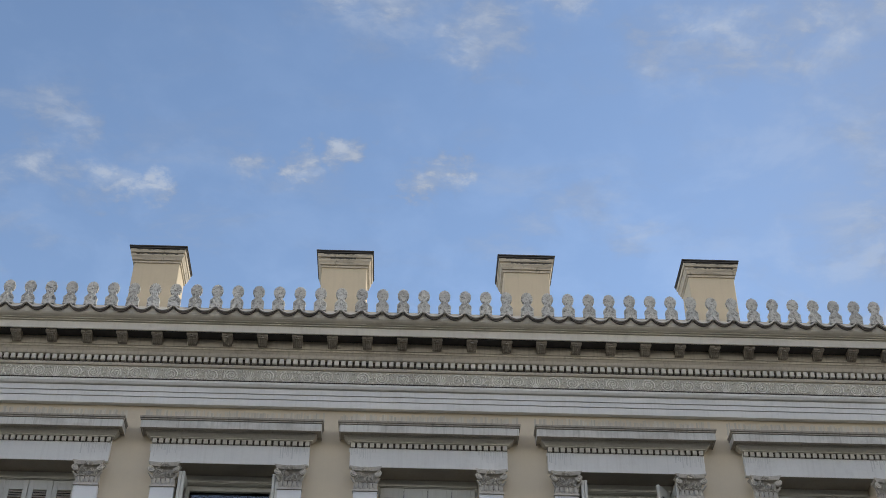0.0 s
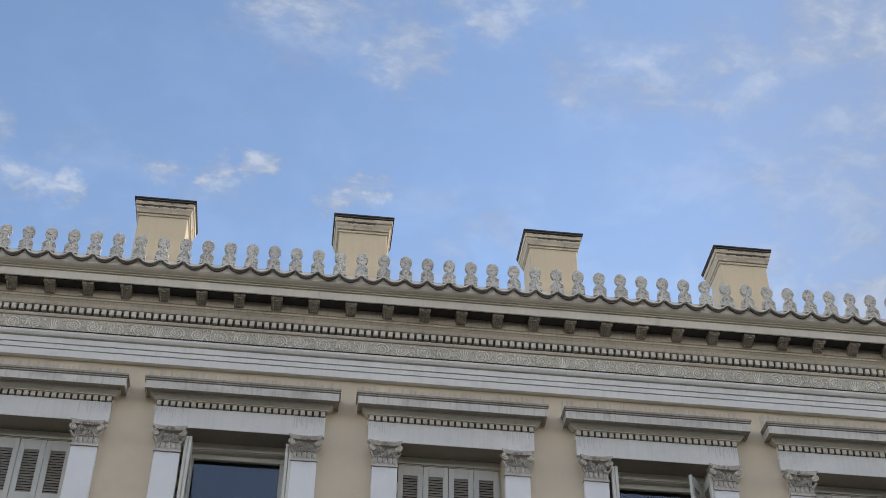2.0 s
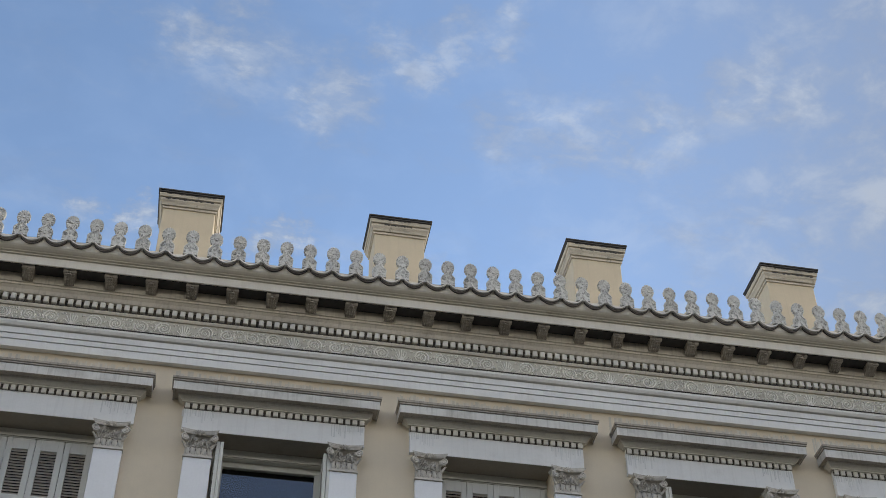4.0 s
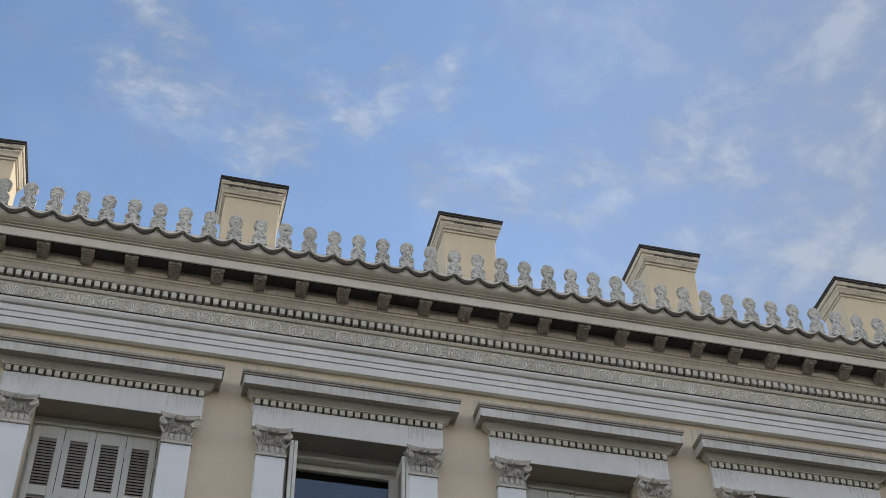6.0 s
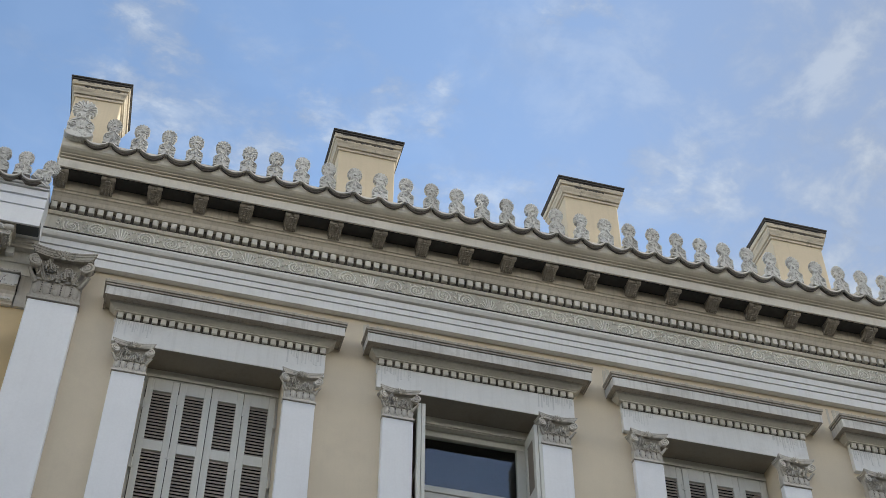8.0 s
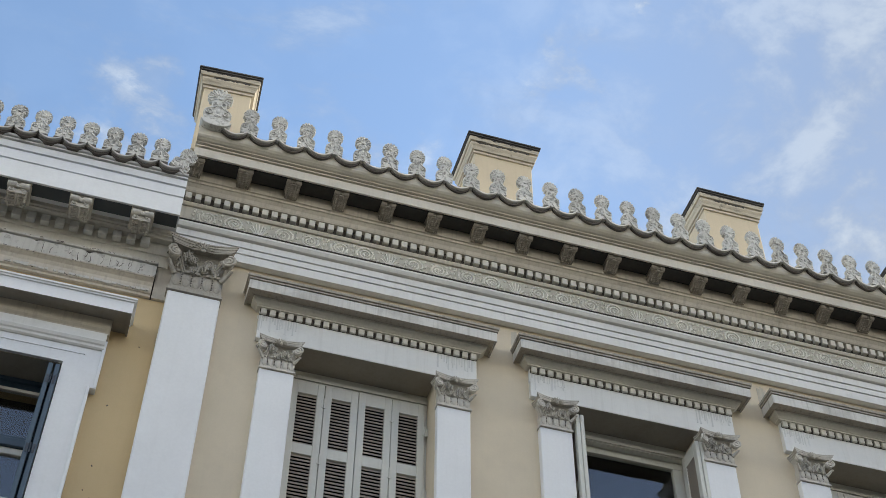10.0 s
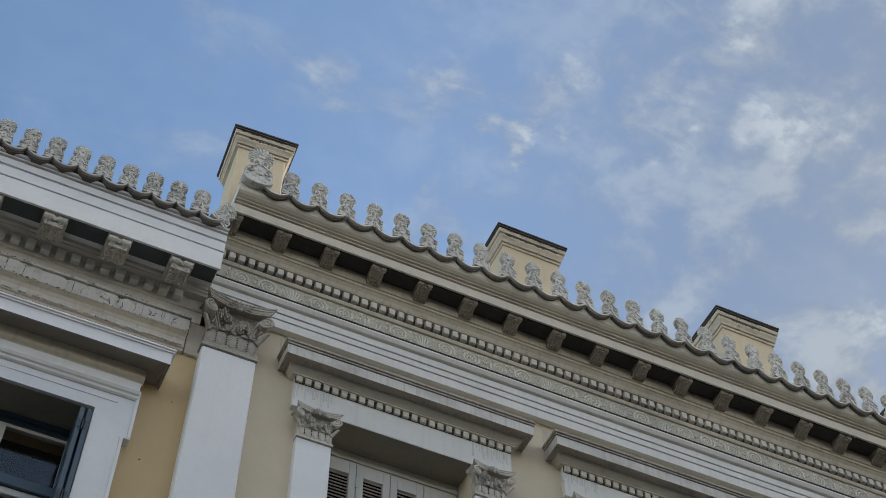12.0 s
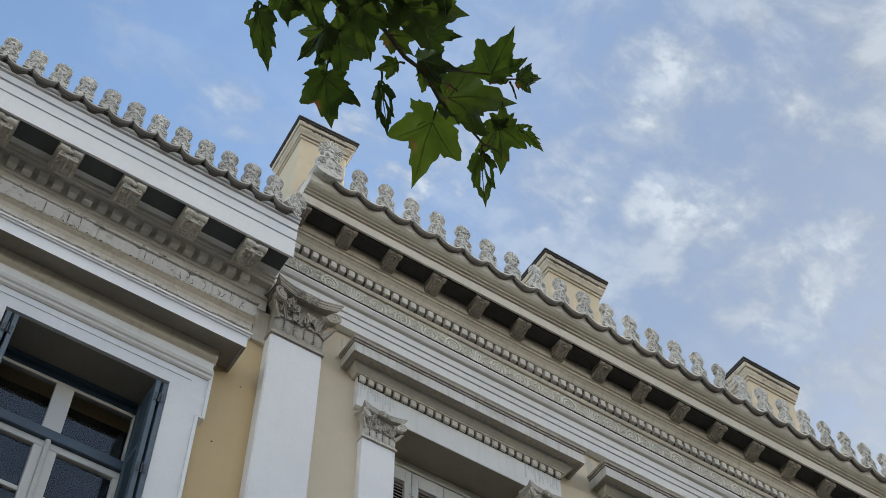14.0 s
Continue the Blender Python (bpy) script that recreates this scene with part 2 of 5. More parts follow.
M_BLUE = mat("blue_grey_gloss_paint", (0.055, 0.09, 0.125), 0.4, 0.12, 50, 0.06, streak=0.12, dirt=(0.03, 0.04, 0.05))
M_DENT = mat("pale_dentil_plaster", (0.68, 0.645, 0.57), 0.75, 0.14, 50, 0.15, streak=0.2, dirt=(0.3, 0.26, 0.2), blot=0.25, blot_scale=8.0)
M_FASC = mat("rain_streaked_fascia", (0.62, 0.60, 0.555), 0.75, 0.12, 45, 0.12, streak=0.45, dirt=(0.20, 0.175, 0.14), blot=0.45, blot_scale=2.2, blot_lo=0.48, blot_hi=0.70)
M_SASH = mat("grey_white_sash_paint", (0.70, 0.685, 0.635), 0.55, 0.06, 50, 0.08, streak=0.10, dirt=(0.38, 0.36, 0.30))
M_HINGE = mat("dull_blue_hinge_metal", (0.05, 0.06, 0.075), 0.5, 0.25, 80, 0.2, metal=0.3)
# soot of the crown, and the cornice underside's shade put into colour
M_SOOT_SHADE = mat("sooty_crown_shaded_underside", (0.42, 0.375, 0.31), 0.85, 0.2, 45, 0.2, streak=0.5, dirt=(0.13, 0.112, 0.09), blot=0.4, blot_scale=5.0)
M_CAPITAL = mat("dirty_capital_plaster", (0.42, 0.385, 0.325), 0.85, 0.22, 55, 0.4, streak=0.35, dirt=(0.11, 0.093, 0.072), blot=0.65, blot_scale=12.0)
# shade of recesses and one soffit, put into a darker plaster colour
M_SHADE_TINT = mat("shade_tinted_plaster", (0.31, 0.28, 0.235), 0.85, 0.15, 45, 0.15, streak=0.2, dirt=(0.16, 0.14, 0.11), blot=0.3, blot_scale=3.0)
M_LIME = mat("lime_run_stain", (0.67, 0.615, 0.51), 0.85, 0.15, 60, 0.15, streak=0.35, dirt=(0.42, 0.37, 0.29), island=0.5)
M_DRIP = mat("grey_drip_stain", (0.745, 0.735, 0.70), 0.8, 0.12, 60, 0.15, streak=0.2, dirt=(0.55, 0.53, 0.49), island=0.3)
M_CHIM = mat("cream_chimney_render", (0.62, 0.52, 0.37), 0.85, 0.08, 70, 0.15, streak=0.10, dirt=(0.30, 0.25, 0.17), blot=0.16, blot_scale=2.5)
M_CAP = mat("stained_chimney_capping", (0.55, 0.48, 0.37), 0.85, 0.15, 60, 0.3, streak=0.15, dirt=(0.035, 0.03, 0.025), blot=0.45, blot_scale=6.0, blot_lo=0.60, blot_hi=0.67, band=0.25)
M_SLAB = mat("blackened_slab", (0.07, 0.065, 0.06), 0.9, 0.3, 60, 0.3)
M_CRACK = mat("peeling_white_paint", (0.61, 0.585, 0.53), 0.8, 0.15, 40, 0.4, streak=0.25, dirt=(0.25, 0.22, 0.18), blot=0.6, blot_scale=9.0, blot_lo=0.56, blot_hi=0.64)
M_GROUND = mat("pavement_asphalt", (0.050, 0.049, 0.047), 0.9, 0.2, 40, 0.3, blot=0.2)
# shade between dentils as a dark colour; also backs the cracked band
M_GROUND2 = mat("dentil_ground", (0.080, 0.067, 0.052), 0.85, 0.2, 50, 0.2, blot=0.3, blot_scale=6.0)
M_STREET = mat("grey_blocker_render", (0.15, 0.14, 0.125), 0.9, 0.1, 30, 0.1, streak=0.2)
# darkness of the unseen rooms is put into this near-black colour
M_ROOM = mat("room_shade_near_black", (0.022, 0.021, 0.02), 0.9, 0.1, 20, 0.0)
M_BARK = mat("young_plane_bark", (0.10, 0.075, 0.05), 0.8, 0.3, 200, 0.4)

M_GLASS = bpy.data.materials.new("window_glass")
M_GLASS.use_nodes = True
_g = M_GLASS.node_tree.nodes["Principled BSDF"]
_g.inputs["Base Color"].default_value = (0.85, 0.9, 0.92, 1)
_g.inputs["Roughness"].default_value = 0.0
_g.inputs["Transmission Weight"].default_value = 1.0
_g.inputs["IOR"].default_value = 1.62


def leaf_material(name, a, b_):
    m = bpy.data.materials.new(name)
    m.use_nodes = True
    n, l = m.node_tree.nodes, m.node_tree.links
    b = n["Principled BSDF"]
    info = n.new("ShaderNodeObjectInfo")
    geo = n.new("ShaderNodeNewGeometry")
    t = n.new("ShaderNodeTexNoise")
    t.inputs["Scale"].default_value, t.inputs["Detail"].default_value = 38.0, 5.0
    l.new(geo.outputs["Position"], t.inputs["Vector"])
    mx = n.new("ShaderNodeMix")
    mx.data_type = "RGBA"
    mx.inputs[6].default_value, mx.inputs[7].default_value = (*a, 1), (*b_, 1)
    ad = n.new("ShaderNodeMath")
    ad.operation = "MULTIPLY_ADD"
    l.new(t.outputs[0], ad.inputs[0])
    ad.inputs[1].default_value = 0.7
    sc = n.new("ShaderNodeMath")
    sc.operation = "MULTIPLY_ADD"
    l.new(info.outputs["Random"], sc.inputs[0])
    sc.inputs[1].default_value, sc.inputs[2].default_value = 0.5, -0.1
    l.new(sc.outputs[0], ad.inputs[2])
    l.new(ad.outputs[0], mx.inputs[0])
    # brown dry spots
    t2 = n.new("ShaderNodeTexNoise")
    t2.inputs["Scale"].default_value, t2.inputs["Detail"].default_value = 22.0, 3.0
    l.new(geo.outputs["Position"], t2.inputs["Vector"])
    rp = n.new("ShaderNodeMapRange")
    l.new(t2.outputs[0], rp.inputs[0])
    rp.inputs[1].default_value, rp.inputs[2].default_value = 0.64, 0.72
    mx2 = n.new("ShaderNodeMix")
    mx2.data_type = "RGBA"
    mx2.inputs[7].default_value = (0.12, 0.055, 0.02, 1)
    l.new(rp.outputs[0], mx2.inputs[0])
    l.new(mx.outputs[2], mx2.inputs[6])
    l.new(mx2.outputs[2], b.inputs["Base Color"])
    b.inputs["Roughness"].default_value = 0.5
    tr = n.new("ShaderNodeBsdfTranslucent")
    l.new(mx2.outputs[2], tr.inputs[0])
    ms = n.new("ShaderNodeMixShader")
    ms.inputs[0].default_value = 0.42
    l.new(b.outputs[0], ms.inputs[1])
    l.new(tr.outputs[0], ms.inputs[2])
    l.new(ms.outputs[0], n["Material Output"].inputs[0])
    return m


M_VEIN = mat("leaf_vein", (0.11, 0.15, 0.04), 0.6, 0.1, 60, 0.0)
M_LEAF = leaf_material("plane_tree_leaf", (0.014, 0.030, 0.005), (0.066, 0.105, 0.011))

# ---------------------------------------------------------------- mesh helpers


def finish(name, bm, material, smooth=None):
    bmesh.ops.recalc_face_normals(bm, faces=bm.faces[:])
    me = bpy.data.meshes.new(name)
    bm.to_mesh(me)
    bm.free()
    me.materials.append(material)
    if smooth is not None:
        me.shade_smooth()
        me.set_sharp_from_angle(angle=radians(smooth))
    return me


def part(name, bm, material, parent, label="", smooth=None):
    """Links a bmesh as one mesh object under a thing or a part."""
    ob = new(name, finish(name, bm, material, smooth))
    return under(ob, parent, label)


def under(ob, parent, label=""):
    ob.parent = parent
    base = parent
    m = Matrix.Identity(4)
    while base is not None:
        m = base.matrix_basis.copy() @ m if base.parent is None else base.matrix_parent_inverse @ base.matrix_basis @ m
        base = base.parent
    ob.matrix_parent_inverse = m.inverted()
    if label:
        ob["label"] = label
    return ob


def piece(name, mesh, parent, at, turn=0.0, size=1.0):
    """One of many alike pieces on a shared mesh."""
    ob = new(name, mesh)
    under(ob, parent)
    ob.matrix_basis = Matrix.LocRotScale(at, Euler((0, 0, radians(turn))), (size, size, size))
    return ob


def thing(name, at, label, category, group="", kind=""):
    ob = new(name)
    ob.empty_display_size = 0.2
    ob.location = at
    return tagged(ob, label, category, group, kind)


def box(bm, x0, x1, y0, y1, z0, z1, bevel=0.0):
    r = bmesh.ops.create_cube(bm, size=1.0)
    vs = r["verts"]
    for v in vs:
        v.co = Vector((x0 if v.co.x < 0 else x1, y0 if v.co.y < 0 else y1, z0 if v.co.z < 0 else z1))
    if bevel:
        es = list({e for v in vs for e in v.link_edges})
        bmesh.ops.bevel(bm, geom=es, offset=bevel, segments=1, affect="EDGES")
    return bm


def loft(bm, rings, close=True, caps=True):
    """Skins a run of closed rings of points."""
    rows = [[bm.verts.new(p) for p in r] for r in rings]
    k = len(rows[0])
    for a, b in zip(rows, rows[1:]):
        for i in range(k if close else k - 1):
            j = (i + 1) % k
            bm.faces.new((a[i], a[j], b[j], b[i]))
    if caps and close:
        bm.faces.new(rows[0][::-1])
        bm.faces.new(rows[-1])
    return bm


def run(bm, profile, x0, x1, step=None):
    """A moulding: the (y, z) profile drawn along x."""
    n = max(1, int((x1 - x0) / step)) if step else 1
    return loft(bm, [[(x0 + (x1 - x0) * i / n, y, z + UP) for y, z in profile] for i in range(n + 1)])


def mitred(bm, profile, half, centre, back, wall=15.30):
    """A moulding that returns to the wall at both ends: each point's projection also widens it."""
    def at(side, y, z, deep):
        return (centre + side * (half + max(0.0, back - y)), wall if deep else y, z + UP)
    return loft(bm, [[at(-1, y, z, 1) for y, z in profile], [at(-1, y, z, 0) for y, z in profile],
                     [at(1, y, z, 0) for y, z in profile], [at(1, y, z, 1) for y, z in profile]])


def tube(bm, pts, radius, sides=6, taper=None):
    """A round rod along points."""
    rings = []
    for i, p in enumerate(pts):
        p = Vector(p)
        d = (Vector(pts[min(i + 1, len(pts) - 1)]) - Vector(pts[max(i - 1, 0)])).normalized()
        a = d.orthogonal().normalized() if abs(d.y) > 0.9 else d.cross(Vector((0, 1, 0))).normalized()
        c = d.cross(a)
        r = radius * (taper(i / (len(pts) - 1)) if taper else 1.0)
        rings.append([p + (a * math.cos(2 * math.pi * s / sides) + c * math.sin(2 * math.pi * s / sides)) * r for s in range(sides)])
    return loft(bm, rings)


def blob(bm, at, size, turn=0.0, seg=8, rings=5):
    """A squashed ball in the facade's plane, turned about y."""
    r = bmesh.ops.create_uvsphere(bm, u_segments=seg, v_segments=rings, radius=1.0)
    m = Matrix.Translation(at) @ Matrix.Rotation(turn, 4, "Y") @ Matrix.Diagonal((*size, 1))
    bmesh.ops.transform(bm, matrix=m, verts=r["verts"])
    return bm


def spiral(cx, cz, y, r0, r1, start, turns, n=22, hand=1):
    return [(cx + (r0 + (r1 - r0) * i / n) * math.cos(start + hand * 2 * math.pi * turns * i / n), y,
             cz + (r0 + (r1 - r0) * i / n) * math.sin(start + hand * 2 * math.pi * turns * i / n)) for i in range(n + 1)]


def pierced(bm, x0, x1, y0, y1, z0, z1, holes):
    """One wall with openings cut right through it. holes: (x0, x1, z0, z1)."""
    xs = sorted({x0, x1, *[h[0] for h in holes], *[h[1] for h in holes]})
    zs = sorted({z0, z1, *[h[2] for h in holes], *[h[3] for h in holes]})
    solid = {(i, j) for i in range(len(xs) - 1) for j in range(len(zs) - 1)
             if not any(h[0] - 1e-6 <= xs[i] and xs[i + 1] <= h[1] + 1e-6 and h[2] - 1e-6 <= zs[j] and zs[j + 1] <= h[3] + 1e-6 for h in holes)}
    vs = {}

    def v(i, j, y):
        if (i, j, y) not in vs:
            vs[i, j, y] = bm.verts.new((xs[i], y, zs[j]))
        return vs[i, j, y]
    for i, j in solid:
        bm.faces.new((v(i, j, y0), v(i + 1, j, y0), v(i + 1, j + 1, y0), v(i, j + 1, y0)))
        bm.faces.new((v(i, j, y1), v(i, j + 1, y1), v(i + 1, j + 1, y1), v(i + 1, j, y1)))
        for di, dj, a, b in ((-1, 0, (i, j), (i, j + 1)), (1, 0, (i + 1, j), (i + 1, j + 1)), (0, -1, (i, j), (i + 1, j)), (0, 1, (i, j + 1), (i + 1, j + 1))):
            if (i + di, j + dj) not in solid:
                bm.faces.new((v(*a, y0), v(*b, y0), v(*b, y1), v(*a, y1)))
    return bm

# ---------------------------------------------------------------- ground
bm = bmesh.new()
bmesh.ops.create_grid(bm, x_segments=2, y_segments=2, size=1500)
ground = new("ground", finish("ground", bm, M_GROUND))
tagged(ground, "grey asphalt street ground before the buildings", "ground", kind="structure")

# unseen wall, added behind the camera to block low sky light
bm = bmesh.new()
box(bm, -40, 40, -13.5, -9.0, 0.0, 15.0, 0.05)
opposite = new("wall_opposite", finish("wall_opposite", bm, M_STREET))
tagged(opposite, "unseen plain grey wall added to block low sky light", "wall", kind="structure")

# ---------------------------------------------------------------- shared ornaments


def antefix_mesh(name, w, h, petals=11, cover=True, foot=0.0, apron=0.0):
    """An upright palmette: a swelling foot with two scrolls, a narrow waist and a scalloped fan of ribs."""
    bm = bmesh.new()
    y0, y1 = -0.012, 0.030
    out = [(-0.50, -0.14), (-0.50, 0.00), (-0.48, 0.05), (-0.52, 0.11), (-0.52, 0.18), (-0.46, 0.25), (-0.37, 0.30), (-0.30, 0.35), (-0.27, 0.40), (-0.28, 0.44)]
    cz, rz, rx = 0.705, 0.300, 0.470
    fan = []
    steps = petals * 6
    for i in range(steps + 1):
        a = radians(228) - radians(276) * i / steps
        lobe = 0.87 + 0.15 * abs(math.sin(math.pi * petals * i / steps)) ** 0.7
        fan.append((rx * lobe * math.cos(a), cz + rz * lobe * math.sin(a)))
    outline = out + fan + [(-x, z) for x, z in reversed(out)]
    loft(bm, [[(x * w, y0, z * h) for x, z in outline], [(x * w, y1, z * h) for x, z in outline]])
    # ribs that swell towards the scalloped edge
    for i in range(petals):
        a = radians(228) - radians(276) * (i + 0.5) / petals
        c_, s_ = math.cos(a), math.sin(a)
        tube(bm, [(c_ * rx * u * w, y0 - e, (cz + s_ * rz * u) * h) for u, e in ((0.26, 0.000), (0.55, 0.001), (0.80, 0.003), (0.94, 0.000))], w * 0.040, 5, lambda u: 0.45 + 0.75 * u)
    blob(bm, (0, y0 - 0.006, (cz - 0.05) * h), (0.09 * w, 0.010, 0.045 * h), 0, 8, 4)
    # paired scrolls on the foot, stems up to the heart and small leaves between
    for s in (-1, 1):
        tube(bm, spiral(s * 0.31 * w, 0.15 * h, y0 - 0.005, 0.19 * w, 0.04 * w, math.pi / 2, 1.5, 16, -s), 0.0068, 5)
        tube(bm, [(s * 0.31 * w, y0 - 0.004, 0.15 * h + 0.19 * w), (s * 0.16 * w, y0 - 0.008, 0.32 * h), (s * 0.06 * w, y0 - 0.006, 0.41 * h), (s * 0.12 * w, y0 - 0.004, 0.50 * h)], 0.0066, 5)
        tube(bm, spiral(s * 0.15 * w, 0.46 * h, y0 - 0.004, 0.10 * w, 0.02 * w, -math.pi / 2, 1.2, 10, s), 0.0055, 4)
        blob(bm, (s * 0.42 * w, y0 - 0.003, -0.03 * h), (0.08 * w, 0.008, 0.05 * h), s * 0.5, 6, 4)
    blob(bm, (0, y0 - 0.004, 0.21 * h), (0.07 * w, 0.011, 0.09 * h), 0, 6, 4)
    blob(bm, (0, y0 - 0.004, 0.04 * h), (0.12 * w, 0.009, 0.05 * h), 0, 6, 4)
    if apron:
        # the closed end of the corner tile: a half disc hanging below the palmette
        half = [(math.cos(math.pi + math.pi * i / 14) * w * 0.56, -0.14 * h + math.sin(math.pi + math.pi * i / 14) * apron) for i in range(15)]
        loft(bm, [[(x, y0 - 0.004, z) for x, z in half], [(x, 0.10, z) for x, z in half]])
        tube(bm, [(x * 0.97, y0 - 0.005, z * 1.0 + 0.004) for x, z in half], 0.007, 5)
    # the cover tile behind
    if cover:
        tube(bm, [(0, y1 - 0.005, 0.02 * h), (0, 0.5, 0.02 * h + 0.13)], w * 0.40, 8)
    k = len(bm.faces)
    # black block put in for the shade under the palmette
    if foot:
        box(bm, -w * 0.53, w * 0.53, y0 + 0.004, 0.12, -0.14 * h - foot, -0.14 * h)
    for i, f in enumerate(bm.faces):
        f.material_index = 0 if i < k else 1
    me = finish(name, bm, M_ANTE, 35)
    me.materials.append(M_SHADE_CRACK)
    return me


def modillion_mesh(name, w, d, h, mm):
    """A scrolled bracket: an S-shaped block with a leaf on its face, a rolled front and a cap. Its back is at y 0 and its top at z 0."""
    bm = bmesh.new()
    n = 18
    low = []
    for i in range(n + 1):
        u = i / n
        z = -h * (1.02 - 0.42 * u ** 1.5 + 0.05 * math.sin(2 * math.pi * u))
        low.append((-d * u * 0.93, z))
    prof = [(0, -0.02)] + low + [(-d * 0.93, -0.02)]
    loft(bm, [[(-w * 0.45, y, z) for y, z in prof], [(w * 0.45, y, z) for y, z in prof]])
    # the leaf that hugs the face, wider towards the front, with a midrib and curled tip
    rings = []
    for i, (y, z) in enumerate(low[1:]):
        u = i / (n - 1)
        k = w * (0.24 + 0.12 * math.sin(math.pi * u) + 0.03 * math.cos(6 * math.pi * u))
        rings.append([(-k, y, z + 0.006), (-k * 0.55, y, z - 0.008), (0, y, z - 0.004), (k * 0.55, y, z - 0.008), (k, y, z + 0.006)])
    loft(bm, rings)
    # ragged leaf tips along the underside
    for j in range(6):
        y, z = low[3 + 2 * j]
        for i in (-1.5, -0.5, 0.5, 1.5):
            blob(bm, (w * 0.20 * i, y - 0.006 * (j % 2), z - 0.004), (w * 0.085, d * 0.055, h * 0.055), 0.4 * i, 6, 4)
    blob(bm, (0, -d * 0.95, -h * 0.62), (w * 0.20, 0.012, h * 0.09), 0, 8, 5)
    # rolled front: a pair of scrolls and a bud between them
    for s in (-1, 1):
        tube(bm, [(s * w * 0.16, -d * 0.93, -h * 0.33), (s * w * 0.53, -d * 0.93, -h * 0.33)], h * 0.23, 10)
        blob(bm, (s * w * 0.53, -d * 0.93, -h * 0.33), (w * 0.035, h * 0.10, h * 0.10), 0, 8, 5)
        tube(bm, [(s * w * 0.46, 0, -h * 0.62), (s * w * 0.47, -d * 0.35, -h * 0.62), (s * w * 0.47, -d * 0.75, -h * 0.38)], h * 0.045, 5)
    tube(bm, [(-w * 0.16, -d * 0.93, -h * 0.33), (w * 0.16, -d * 0.93, -h * 0.33)], h * 0.14, 8)
    blob(bm, (0, -d * 0.99, -h * 0.42), (w * 0.12, 0.014, h * 0.10), 0, 8, 5)
    box(bm, -w * 0.62, w * 0.62, -d - 0.014, 0, -0.016, 0.0)
    box(bm, -w * 0.54, w * 0.54, -d - 0.004, 0, -0.030, -0.016)
    return finish(name, bm, mm, 40)


def console_mesh(name, w, d, h, mm):
    """A deep scrolled console: a block that swells out from the bed moulding, hung with ragged leaves, a rolled front below a moulded cap.
    Its back is at y 0 and its top at z 0."""
    bm = bmesh.new()
    n = 20
    low = []
    for i in range(n + 1):
        u = i / n
        low.append((-d * u * 0.95, -h * (0.15 + 0.80 * min(1.0, u / 0.42) ** 0.7 - 0.10 * math.sin(math.pi * max(0.0, u - 0.42) / 0.58))))
    prof = [(0, -0.002)] + low + [(-d * 0.95, -0.002)]
    loft(bm, [[(-w * 0.44, y, z) for y, z in prof], [(w * 0.44, y, z) for y, z in prof]])
    # leaf with a midrib over the swelling face, its ragged tips standing proud
    tube(bm, [(0, y, z - 0.004) for y, z in low[3:]], w * 0.05, 6)
    for j in range(8):
        y, z = low[4 + 2 * j]
        for k in (-1.6, -0.8, 0.8, 1.6):
            blob(bm, (w * 0.22 * k, y + 0.008 * (j % 2), z - 0.006), (w * 0.11, d * 0.045, h * 0.045), 0.5 * k, 6, 4)
    # rolled front with its eyes, a hanging leaf between, and the cap
    for s in (-1, 1):
        tube(bm, [(s * w * 0.10, -d * 0.95, -h * 0.60), (s * w * 0.52, -d * 0.95, -h * 0.60)], h * 0.155, 12)
        blob(bm, (s * w * 0.53, -d * 0.95, -h * 0.60), (w * 0.03, h * 0.07, h * 0.07), 0, 8, 5)
        tube(bm, spiral(s * w * 0.27, -h * 0.80, -d * 0.965, w * 0.13, w * 0.03, math.pi / 2, 1.3, 12, -s), w * 0.035, 5)
    for k in range(5):
        blob(bm, (w * 0.075 * (k - 2), -d * 0.99 - h * 0.06, -h * (0.62 + 0.03 * (2 - abs(k - 2)))), (w * 0.045, 0.012, h * 0.13), 0.22 * (k - 2), 6, 4)
    box(bm, -w * 0.58, w * 0.58, -d - 0.002, 0, -h * 0.42, -h * 0.34)
    box(bm, -w * 0.53, w * 0.53, -d * 0.985, 0, -h * 0.34, -0.004)
    return finish(name, bm, mm, 40)


